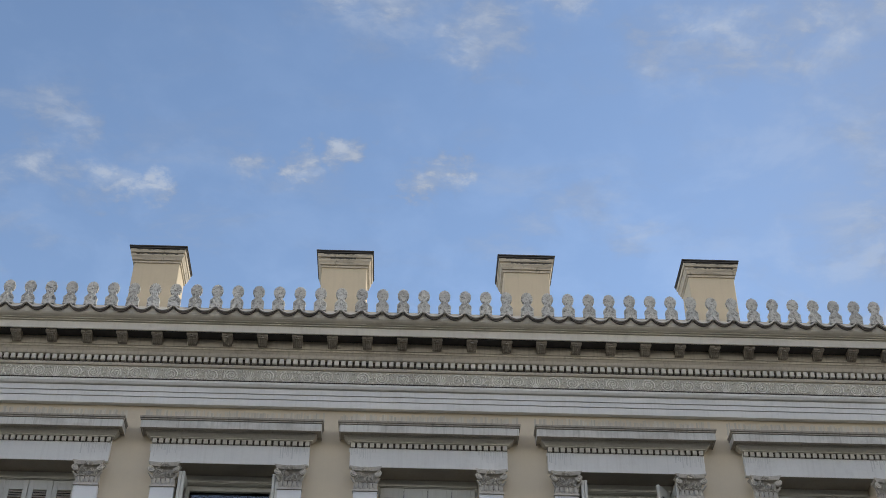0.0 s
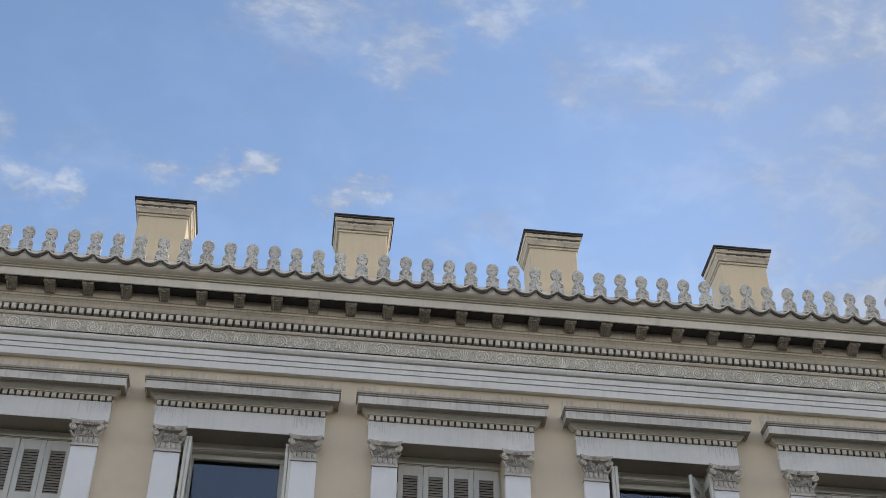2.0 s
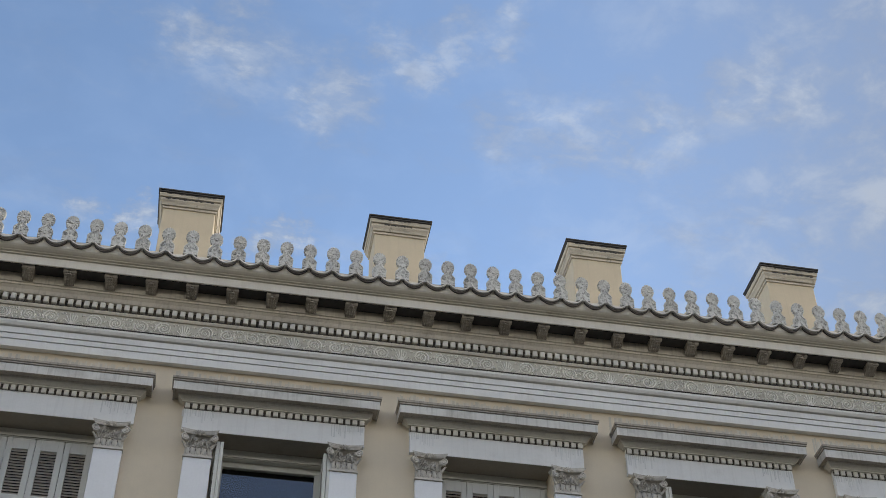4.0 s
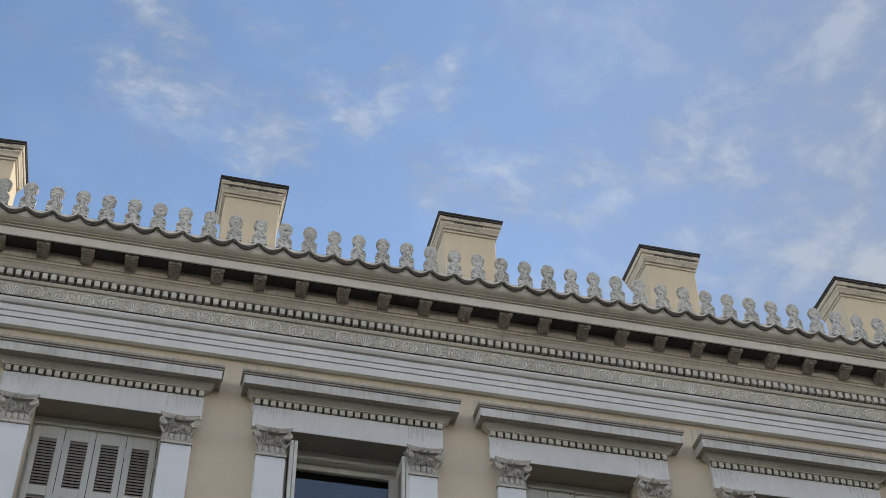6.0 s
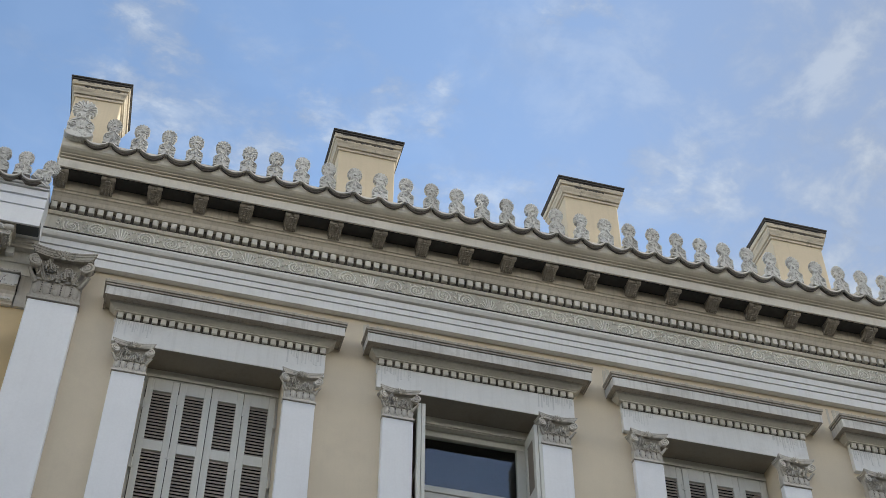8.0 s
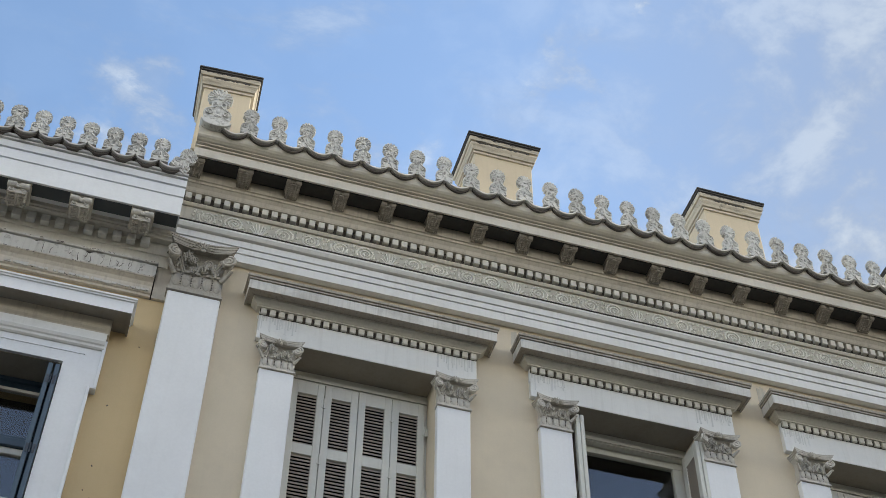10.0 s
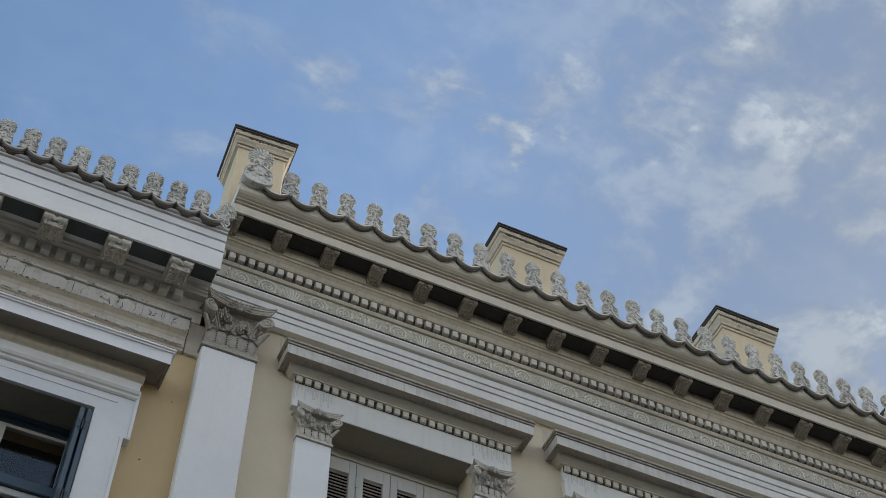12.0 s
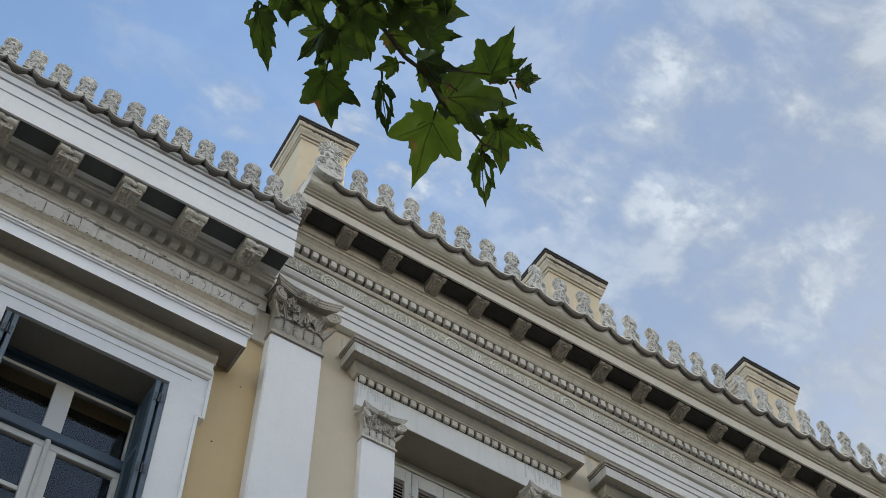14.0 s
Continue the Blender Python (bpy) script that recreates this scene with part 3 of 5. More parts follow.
def capital_mesh(name, w, h, proj, d, mm):
    """A pilaster capital: a necking band, a bell with drilled leaves, corner volutes under a hollow-sided abacus and a palmette.
    Base middle at the origin, the pilaster's face at y 0, its back at y d."""
    bm = bmesh.new()
    W = w / 2
    top = W * 1.30

    def ring(k, p, z):
        return [(-k, d, z), (-k, -p, z), (k, -p, z), (k, d, z)]

    box(bm, -W * 1.07, W * 1.07, -0.016, d, -0.02 * h, 0.035 * h)
    box(bm, -W * 1.02, W * 1.02, -0.007, d, 0.035 * h, 0.075 * h)
    prof = [(1.0, 0.0, 0.075), (1.0, 0.03, 0.30), (1.0, 0.06, 0.42), (0.95, -0.04, 0.43), (0.95, -0.02, 0.60), (1.00, 0.06, 0.72), (1.12, 0.30, 0.83)]
    loft(bm, [ring(W * k, proj * p, z * h) for k, p, z in prof])
    # abacus: hollow front and sides, a cavetto between two fillets
    n = 14
    rings = []
    for z, f in ((0.83, 0.90), (0.845, 0.90), (0.848, 0.86), (0.858, 0.86), (0.862, 0.92), (0.89, 0.94), (0.905, 0.98), (0.908, 0.93), (0.918, 0.93), (0.922, 1.0), (0.955, 1.01), (0.958, 0.97), (0.968, 0.97), (0.972, 1.04), (1.0, 1.04)):
        row = []
        for i in range(n + 1):
            u = -1 + 2 * i / n
            row.append((top * f * u, -proj * (f * (0.74 + 0.40 * abs(u) ** 2.0)), z * h))
        # the sides hollow back to the wall
        right = [(top * (f - 0.10 * math.sin(math.pi * v)), -proj * 1.16 * f * (1 - v) + d * v, z * h) for v in (0.4, 0.75, 1.0)]
        left = [(-x, y, zz) for x, y, zz in reversed(right)]
        rings.append(row + right + left)
    loft(bm, rings)
    # four leaves round the base, their tips curling out, parted by drilled seams
    for i in range(5):
        x = W * (-0.80 + 1.60 * i / 4)
        blob(bm, (x, -proj * 0.02, 0.26 * h), (W * 0.17, 0.006 + proj * 0.05, 0.17 * h), 0, 8, 5)
        blob(bm, (x, -proj * 0.14, 0.41 * h), (W * 0.13, 0.008 + proj * 0.06, 0.035 * h), 0, 8, 4)
    # corner volutes set on the diagonal
    for s in (-1, 1):
        cx, cz, yv = s * top * 0.80, 0.665 * h, -proj * 0.80
        pts = spiral(cx, cz, yv - 0.008, W * 0.28, W * 0.04, math.pi / 2, 1.9, 30, -s)
        pts = [(x, y - 0.35 * (s * (x - cx)), z) for x, y, z in pts]
        tube(bm, pts, W * 0.062, 6)
        blob(bm, (cx, yv + proj * 0.18, cz), (W * 0.25, proj * 0.34, W * 0.26), 0, 10, 6)
        for o in (0.0, 0.10):
            tube(bm, [(s * W * (0.50 + o), -proj * 0.10, 0.40 * h), (s * W * (0.62 + o), -proj * 0.24, 0.52 * h), (s * W * (0.80 + o), -proj * 0.45, 0.68 * h), (s * W * (0.98 + o * 0.5), -proj * 0.66, 0.78 * h), (cx, yv, cz + W * 0.28)],
                 W * 0.052, 6, lambda u: 0.7 + 0.5 * u)
        # curling leaf below the volute
        tube(bm, [(s * W * 0.90, -proj * 0.10, 0.34 * h), (s * W * 1.06, -proj * 0.35, 0.42 * h), (s * W * 1.20, -proj * 0.62, 0.50 * h), (s * W * 1.24, -proj * 0.75, 0.47 * h)], W * 0.10, 6, lambda u: 1.2 - 0.7 * u)
        # inner scrolls, upper and lower pair, with small florets between
        tube(bm, spiral(s * W * 0.30, 0.66 * h, -proj * 0.24 - 0.008, W * 0.19, W * 0.03, -math.pi / 2, 1.7, 20, s), W * 0.042, 5)
        tube(bm, spiral(s * W * 0.24, 0.49 * h, -proj * 0.16 - 0.006, W * 0.15, W * 0.03, math.pi / 2, 1.6, 18, s), W * 0.040, 5)
        tube(bm, [(s * W * 0.12, -proj * 0.14, 0.44 * h), (s * W * 0.10, -proj * 0.18, 0.60 * h), (s * W * 0.28, -proj * 0.24, 0.68 * h + W * 0.15)], W * 0.045, 5)
        for k in range(3):
            blob(bm, (s * W * (0.50 + 0.05 * k), -proj * (0.16 + 0.03 * k), (0.55 + 0.06 * k) * h), (W * 0.06, 0.010, W * 0.06), 0.5 * k, 6, 4)
    # small scrolls and curled tongues crowd the bell
    rk = random.Random(4)
    for i in range(9):
        for s in (-1, 1):
            x, z = s * W * rk.uniform(0.08, 0.92), h * rk.uniform(0.46, 0.80)
            y = -proj * (0.16 + 0.80 * max(0.0, z / h - 0.50)) - 0.010
            tube(bm, spiral(x, z, y, W * rk.uniform(0.10, 0.15), W * 0.02, rk.uniform(0, 6), 1.4, 12, rk.choice((-1, 1))), W * 0.036, 5)
            lean_ = rk.uniform(-0.6, 0.6)
            tube(bm, [(x, y, z - 0.10 * h), (x + math.sin(lean_) * 0.04 * h, y - 0.010, z - 0.03 * h), (x + math.sin(lean_) * 0.08 * h, y - 0.020, z + 0.01 * h)], W * 0.045, 5, lambda u: 1.15 - 0.7 * u)
    # palmette over the abacus
    for i in range(9):
        a = radians(-10 + 200 * i / 8)
        L = 0.115 * h
        blob(bm, (math.cos(a) * L, -proj * 0.70 - 0.012, 0.83 * h + math.sin(a) * L), (0.024 * w, 0.014, L * 0.72), math.pi / 2 - a, 6, 4)
    blob(bm, (0, -proj * 0.70 - 0.014, 0.81 * h), (W * 0.11, 0.016, W * 0.09), 0, 8, 5)
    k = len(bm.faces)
    # raised black dots stand for the shade inside drilled holes
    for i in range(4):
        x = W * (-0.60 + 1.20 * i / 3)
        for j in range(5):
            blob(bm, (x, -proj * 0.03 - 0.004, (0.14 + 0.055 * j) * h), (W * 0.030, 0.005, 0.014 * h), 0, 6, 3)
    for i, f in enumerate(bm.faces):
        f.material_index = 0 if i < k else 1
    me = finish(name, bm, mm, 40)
    me.materials.append(M_SHADE_CRACK)
    return me


def scroll_mesh(name, L, h):
    """One length of running scroll for the frieze: an upright palmette and two pairs of many-turned spirals with leaf sprays."""
    bm = bmesh.new()
    r = h * 0.042
    for i in range(7):
        a = radians(22 + 136 * i / 6)
        tube(bm, [(math.cos(a) * h * 0.06, 0, h * 0.06), (math.cos(a) * h * 0.30, -0.003, h * (0.12 + 0.42 * math.sin(a))), (math.cos(a) * h * 0.44, 0, h * (0.16 + 0.74 * math.sin(a))), (math.cos(a) * h * 0.52, 0, h * (0.14 + 0.72 * math.sin(a)))], r, 5)
    for s in (-1, 1):
        for c, st, hand, big in ((s * L * 0.185, 1.15 if s < 0 else -0.15, s, 0.46), (s * L * 0.385, 0.85 if s < 0 else 0.15, -s, 0.44)):
            tube(bm, spiral(c, h * 0.50, 0, h * big, h * 0.10, math.pi * st, 2.1, 40, hand), r * 1.25, 5, lambda u: 1.25 - 0.6 * u)
            # leaves that sheathe the outer turn, and a rosette in the eye
            for k in range(9):
                a = math.pi * st + hand * 2 * math.pi * k / 9
                q = h * big * (1.0 - 0.045 * k)
                x0, z0 = c + q * math.cos(a), h * 0.5 + q * math.sin(a)
                t = a + hand * 1.1
                pts = [(x0, -0.002, z0), (x0 + math.cos(t) * h * 0.10, -0.005, z0 + math.sin(t) * h * 0.10), (x0 + math.cos(t + hand * 0.9) * h * 0.17, -0.002, z0 + math.sin(t + hand * 0.9) * h * 0.17)]
                if all(h * 0.02 < p[2] < h * 0.98 for p in pts):
                    tube(bm, pts, r * 1.1, 4, lambda u: 1.2 - 0.8 * u)
            for k in range(6):
                a = 2 * math.pi * k / 6 + c
                blob(bm, (c + math.cos(a) * h * 0.085, 0, h * 0.5 + math.sin(a) * h * 0.085), (h * 0.035, 0.008, h * 0.065), math.pi / 2 - a, 6, 3)
        for x, z, t in ((0.085, 0.80, 0.7), (0.095, 0.20, -0.5), (0.285, 0.88, -0.9), (0.285, 0.14, 0.9), (0.285, 0.5, 0.2), (0.475, 0.84, 0.4), (0.485, 0.20, -0.8), (0.49, 0.5, 0.3)):
            for d in (-1, 0, 1):
                a = s * t + d * 0.6
                x0, z0 = s * L * x, h * z
                tube(bm, [(x0, 0, z0 - h * 0.05), (x0 + math.sin(a) * h * 0.10, -0.003, z0 + math.cos(a) * h * 0.08), (x0 + math.sin(a + 0.5) * h * 0.15, 0, z0 + math.cos(a + 0.5) * h * 0.10)], r * 1.1, 4)
    # small leaves fill the ground between the spirals
    rs = random.Random(3)
    for k in range(70):
        x, z = rs.uniform(-0.5, 0.5) * L, h * rs.uniform(0.08, 0.92)
        a, q = rs.uniform(0, 6.28), rs.uniform(0.06, 0.13) * h
        pts = [(x + math.cos(a + j * 0.7) * q * j, -0.002, min(h * 0.97, max(h * 0.03, z + math.sin(a + j * 0.7) * q * j))) for j in (0, 0.6, 1.2)]
        tube(bm, pts, r * rs.uniform(0.7, 1.2), 4)
    return finish(name, bm, M_RELIEF, 50)


def pan_tile_mesh(name, p, sag, t, depth, rise, rim_mat):
    """One hollow roof tile, seen end on as a hanging scallop that runs back up the slope; its front lip is a pale rim."""
    bm = bmesh.new()
    n = 12
    top = [(-p / 2 + p * i / n, -sag * math.sin(math.pi * i / n) ** 0.68) for i in range(n + 1)]

    def ring(lo, hi):
        return [(x, z + hi) for x, z in top] + [(x, z - lo * (1.0 if 0 < i < n else 0.5)) for i, (x, z) in reversed(list(enumerate(top)))]
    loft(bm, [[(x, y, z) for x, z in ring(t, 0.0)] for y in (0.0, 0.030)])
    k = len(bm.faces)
    # body hangs below the lip in black to draw the shade under it
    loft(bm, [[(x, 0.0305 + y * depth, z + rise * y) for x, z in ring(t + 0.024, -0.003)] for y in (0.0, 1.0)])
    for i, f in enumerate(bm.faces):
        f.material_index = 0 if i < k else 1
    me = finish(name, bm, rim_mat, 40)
    me.materials.append(M_SHADE_CRACK)
    return me


def dentil_mesh(name, w, d, h, m):
    bm = bmesh.new()
    box(bm, -w / 2, w / 2, 0, d, 0, h, 0.004)
    return finish(name, bm, m)


# ---------------------------------------------------------------- the cream building
AX0, AX1 = -6.812, 13.6
WALL_Y, PIL_Y = 15.27, 15.20
PITCH, FIRST = 2.599, -4.885      # window axes
AXES = [FIRST + PITCH * i for i in range(7)]
HEAD, SILL = 8.905, 6.0           # window opening
OPEN = 0.655

mansion = thing("neoclassical_building", (3.0, 20.0, 0.0), "cream neoclassical building with white pilasters and antefix-crowned cornice", "building")

bm = bmesh.new()
pierced(bm, AX0 + 0.056, AX1, WALL_Y, WALL_Y + 0.55, 0.0, 10.10 + UP, [(a - OPEN, a + OPEN, SILL + UP, HEAD + 0.01 + UP) for a in AXES])
wall_a = part("wall", bm, M_WALL, mansion, "cream rendered front wall")

bm = bmesh.new()
box(bm, AX0, AX0 + 0.5, WALL_Y + 0.55, 26, 0, 11.0 + UP)
box(bm, AX1 - 0.5, AX1, WALL_Y + 0.55, 26, 0, 11.0 + UP)
box(bm, AX0 + 0.5, AX1 - 0.5, 25.5, 26, 0, 11.0 + UP)
part("side_wall", bm, M_WALL, mansion)
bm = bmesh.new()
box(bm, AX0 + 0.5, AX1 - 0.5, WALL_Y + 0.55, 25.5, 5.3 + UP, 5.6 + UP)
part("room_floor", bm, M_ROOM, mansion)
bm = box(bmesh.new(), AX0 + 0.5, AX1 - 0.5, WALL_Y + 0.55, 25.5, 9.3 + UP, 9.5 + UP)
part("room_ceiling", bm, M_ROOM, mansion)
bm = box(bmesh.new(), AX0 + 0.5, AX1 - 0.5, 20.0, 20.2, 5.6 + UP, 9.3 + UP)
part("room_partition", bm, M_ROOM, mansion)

# entablature
bm = bmesh.new()
run(bm, [(15.268, 9.795), (15.200, 9.795), (15.199, 9.893), (15.216, 9.894), (15.216, 9.903), (15.190, 9.904), (15.189, 9.967), (15.206, 9.968), (15.206, 9.977), (15.179, 9.978), (15.178, 10.056), (15.195, 10.057), (15.195, 10.066),
         (15.150, 10.068), (15.140, 10.080), (15.128, 10.098), (15.128, 10.116), (15.165, 10.118), (15.165, 10.128), (15.150, 10.130), (15.150, 10.146), (15.268, 10.146)], AX0, AX1)
part("architrave", bm, M_ARCH, mansion, "white three-stepped architrave")
# thin black strip draws the shadow line between architrave and frieze
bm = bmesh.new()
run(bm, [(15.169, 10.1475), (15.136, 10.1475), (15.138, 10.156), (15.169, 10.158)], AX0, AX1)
part("shadow_joint", bm, M_SHADE_CRACK, mansion, "black strip put in for the shadow line under the frieze")
bm = bmesh.new()
run(bm, [(15.268, 10.147), (15.170, 10.147), (15.170, 10.365), (15.268, 10.365)], AX0, AX1)
frieze = part("frieze", bm, M_FRIEZE, mansion, "frieze with scrolled plant relief")
bm = bmesh.new()
run(bm, [(15.268, 10.366), (15.150, 10.366), (15.140, 10.388), (15.140, 10.405), (15.160, 10.410), (15.160, 10.508), (15.105, 10.512), (15.095, 10.528), (15.085, 10.560),
         (15.062, 10.590), (15.050, 10.596), (15.050, 10.622), (15.035, 10.628), (15.032, 10.765), (15.268, 10.765)], AX0, AX1)
part("bed_moulding", bm, M_CORN, mansion, "grey-cream bed moulding")
bm = bmesh.new()
run(bm, [(15.60, 10.766), (14.845, 10.766), (14.845, 10.735), (14.825, 10.735), (14.823, 10.846), (14.842, 10.848), (14.842, 10.857), (14.804, 10.858), (14.803, 10.868), (14.822, 10.870), (14.822, 10.879), (14.780, 10.880), (14.778, 10.888),
         (14.755, 10.892), (14.728, 10.905), (14.710, 10.922), (14.702, 10.945), (14.700, 11.040), (15.60, 11.040)], AX0, AX1)
part("cornice", bm, M_EAVES, mansion, "weathered white cornice with deep eaves")

# dark backing puts the shade of the dentil gaps into colour
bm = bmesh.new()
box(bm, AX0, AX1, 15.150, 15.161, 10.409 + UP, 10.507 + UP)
part("dentil_ground", bm, M_GROUND2, mansion, "dark strip drawing the shade between the dentils")
me = dentil_mesh("dentil", 0.060, 0.046, 0.080, M_DENT)
x = AX0 + 0.045
while x < AX1 - 0.05:
    piece("dentil", me, mansion, (x, 15.108, 10.426 + UP))
    x += 0.0935
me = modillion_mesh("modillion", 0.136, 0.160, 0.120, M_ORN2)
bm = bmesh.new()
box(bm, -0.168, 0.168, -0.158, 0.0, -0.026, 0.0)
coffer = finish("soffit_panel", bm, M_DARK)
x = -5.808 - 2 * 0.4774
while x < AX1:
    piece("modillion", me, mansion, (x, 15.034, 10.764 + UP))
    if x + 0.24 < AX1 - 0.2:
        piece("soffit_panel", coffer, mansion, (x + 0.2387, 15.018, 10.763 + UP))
    x += 0.4774
me = scroll_mesh("frieze_scroll", 1.30, 0.205)
x = -6.05
while x < AX1 - 0.5:
    piece("frieze_scroll", me, frieze, (x, 15.168, 10.152 + UP))
    x += 1.30

# eaves tiles and antefixes
P = 0.2845
cusp0 = -6.339
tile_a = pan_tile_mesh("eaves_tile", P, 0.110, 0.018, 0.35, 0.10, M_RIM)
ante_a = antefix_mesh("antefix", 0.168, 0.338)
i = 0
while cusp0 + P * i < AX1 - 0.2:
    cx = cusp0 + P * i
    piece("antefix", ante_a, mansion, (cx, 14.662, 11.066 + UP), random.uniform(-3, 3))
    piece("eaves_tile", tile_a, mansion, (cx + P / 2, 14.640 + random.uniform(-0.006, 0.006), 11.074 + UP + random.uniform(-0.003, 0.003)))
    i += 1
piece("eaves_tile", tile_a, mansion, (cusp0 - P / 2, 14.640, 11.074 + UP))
ante_c = antefix_mesh("corner_antefix", 0.265, 0.445, 13, False, 0.0, 0.075)
piece("corner_antefix", ante_c, mansion, (-6.672, 14.640, 11.122 + UP))
bm = bmesh.new()
loft(bm, [[(x, 14.84, 11.085 + UP), (x, 14.84, 11.035 + UP), (x, 25.9, 11.035 + UP), (x, 25.9, 11.2 + UP), (x, 20.5, 12.4 + UP)] for x in (AX0, AX1)])
part("roof", bm, M_TILE, mansion, "grey tiled roof slope")

# chimneys
for k, (x0, x1) in enumerate(((-6.915, -6.272), (-4.005, -3.205), (-1.333, -0.537), (1.266, 2.066), (3.926, 4.726))):
    c, hw = (x0 + x1) / 2, (x1 - x0) / 2 - 0.075
    bm = bmesh.new()
    y0, y1 = 14.965, 15.46
    box(bm, c - hw, c + hw, y0, y1, 11.0 + UP, 12.01 + UP, 0.008)
    chim = part("chimney", bm, M_CHIM, mansion, "cream rendered chimney with stained moulded cap")
    bm = bmesh.new()
    prof = [(0.0, 12.00), (0.016, 12.004), (0.016, 12.034), (0.006, 12.037), (0.006, 12.044), (0.028, 12.048), (0.036, 12.085), (0.050, 12.115), (0.050, 12.145), (0.040, 12.149), (0.040, 12.157), (0.062, 12.161), (0.068, 12.195), (0.068, 12.215), (0.055, 12.216)]
    loft(bm, [[(c - hw - o, y0 - o, z + UP), (c + hw + o, y0 - o, z + UP), (c + hw + o, y1 + o, z + UP), (c - hw - o, y1 + o, z + UP)] for o, z in prof])
    cap_part = part("cap", bm, M_CAP, chim, "stained moulded cap")
    # soot lies in a ragged line along two ledges of the front
    rc = random.Random(20 + k)
    for oy, zt, lo, hi in ((0.052, 12.150, 0.016, 0.018), (0.070, 12.214, 0.008, 0.012)):
        xa, xb = c - hw + rc.uniform(-0.03, 0.35) * hw, c + hw + rc.uniform(-0.2, 0.04)
        steps = 34
        top_edge = [(xa + (xb - xa) * i / steps, zt) for i in range(steps + 1)]
        pa, pb = rc.uniform(0, 6), rc.uniform(0, 6)
        low_edge = [(x_, z_ - 0.003 - hi * abs(math.sin(i * 0.31 + pa) * math.sin(i * 0.83 + pb)) - rc.uniform(0, lo * 0.35)) for i, (x_, z_) in enumerate(top_edge)]
        ring_ = top_edge + low_edge[::-1]
        part("soot_line", loft(bmesh.new(), [[(x_, y0 - oy - 0.002, z_ + UP) for x_, z_ in ring_], [(x_, y0 - oy + 0.030, z_ + UP) for x_, z_ in ring_]]), M_SLAB, cap_part)
    bm = bmesh.new()
    o = 0.080
    box(bm, c - hw - o, c + hw + o, y0 - o, y1 + o, 12.224 + UP, 12.244 + UP, 0.003)
    box(bm, c - hw - o + 0.02, c + hw + o - 0.02, y0 - o + 0.02, y1 + o - 0.02, 12.216 + UP, 12.252 + UP)
    o = 0.088
    box(bm, c - hw - o, c + hw + o, y0 - o, y1 + o, 12.250 + UP, 12.272 + UP, 0.004)
    part("slab", bm, M_SLAB, chim, "blackened double top slab")
    if k == 0:
        # this one stands a little askew to the front
        for ob in (chim, *chim.children, *cap_part.children):
            ob.data.transform(Matrix.Translation((c, 15.2, 0)) @ Matrix.Rotation(radians(-3), 4, "Z") @ Matrix.Translation((-c, -15.2, 0)))

# the tall corner pilaster
bm = bmesh.new()
box(bm, -6.768, -6.288, 15.165, WALL_Y + 0.02, 0.0, 9.21 + UP, 0.012)
pilaster = part("corner_pilaster", bm, M_WHITE, mansion, "tall white corner pilaster")
cap = new("capital", capital_mesh("capital", 0.47, 0.56, 0.14, 0.11, M_CAPITAL))
under(cap, pilaster, "carved pilaster capital with volutes")
cap.location = (-6.530, 15.165, 9.222 + UP)

# ---------------------------------------------------------------- windows


def shutter(bm, w, z0, z1, panels):
    """A louvred leaf: stiles, rails and tilted slats. Its hinge edge at x 0, its face at y 0."""
    t, st = 0.038, 0.068
    box(bm, 0.003, st, 0, t, z0, z1, 0.004)
    box(bm, w - st, w - 0.003, 0, t, z0, z1, 0.004)
    cuts = [z1] + [v for p in panels for v in p] + [z0]
    for a, b in zip(cuts[0::2], cuts[1::2]):
        box(bm, st, w - st, 0.001, t - 0.001, b, a)
    solid = len(bm.faces)
    for hi, lo in panels:
        n = int((hi - lo) / 0.036)
        for i in range(n):
            z = lo + (hi - lo) * (i + 0.5) / n
            vs = [(st, 0.005, z - 0.014), (st, 0.032, z + 0.022), (st, 0.035, z + 0.018), (st, 0.008, z - 0.020)]
            loft(bm, [[(x, a, b) for _, a, b in vs] for x in (st, w - st)])
    for i, f in enumerate(bm.faces):
        f.material_index = 0 if i < solid else 1
    return bm


PANELS = [(8.625 + UP, 8.04 + UP), (7.93 + UP, 7.345 + UP), (7.235 + UP, 6.65 + UP)]
bm = shutter(bmesh.new(), 0.314, SILL + 0.05 + UP, 8.765 + UP, PANELS)
leaf_me = finish("shutter", bm, M_SHUT)
leaf_me.materials.append(M_SLAT)
bm = bmesh.new()
for s in (-1, 1):
    box(bm, 0.004 * s - 0.006, 0.004 * s + 0.006, -0.006, 0.0, -0.055, 0.055)
    box(bm, 0.016 * s - 0.010, 0.016 * s + 0.010, -0.004, 0.0, -0.045, 0.045)
tube(bm, [(0, -0.007, -0.06), (0, -0.007, 0.06)], 0.006, 6)
hinge_me = finish("hinge", bm, M_SHUT)


def cornice_profile(b):
    return [(b, 9.275), (b - 0.02, 9.275), (b - 0.026, 9.300), (b - 0.045, 9.325), (b - 0.052, 9.338), (b - 0.052, 9.350)]


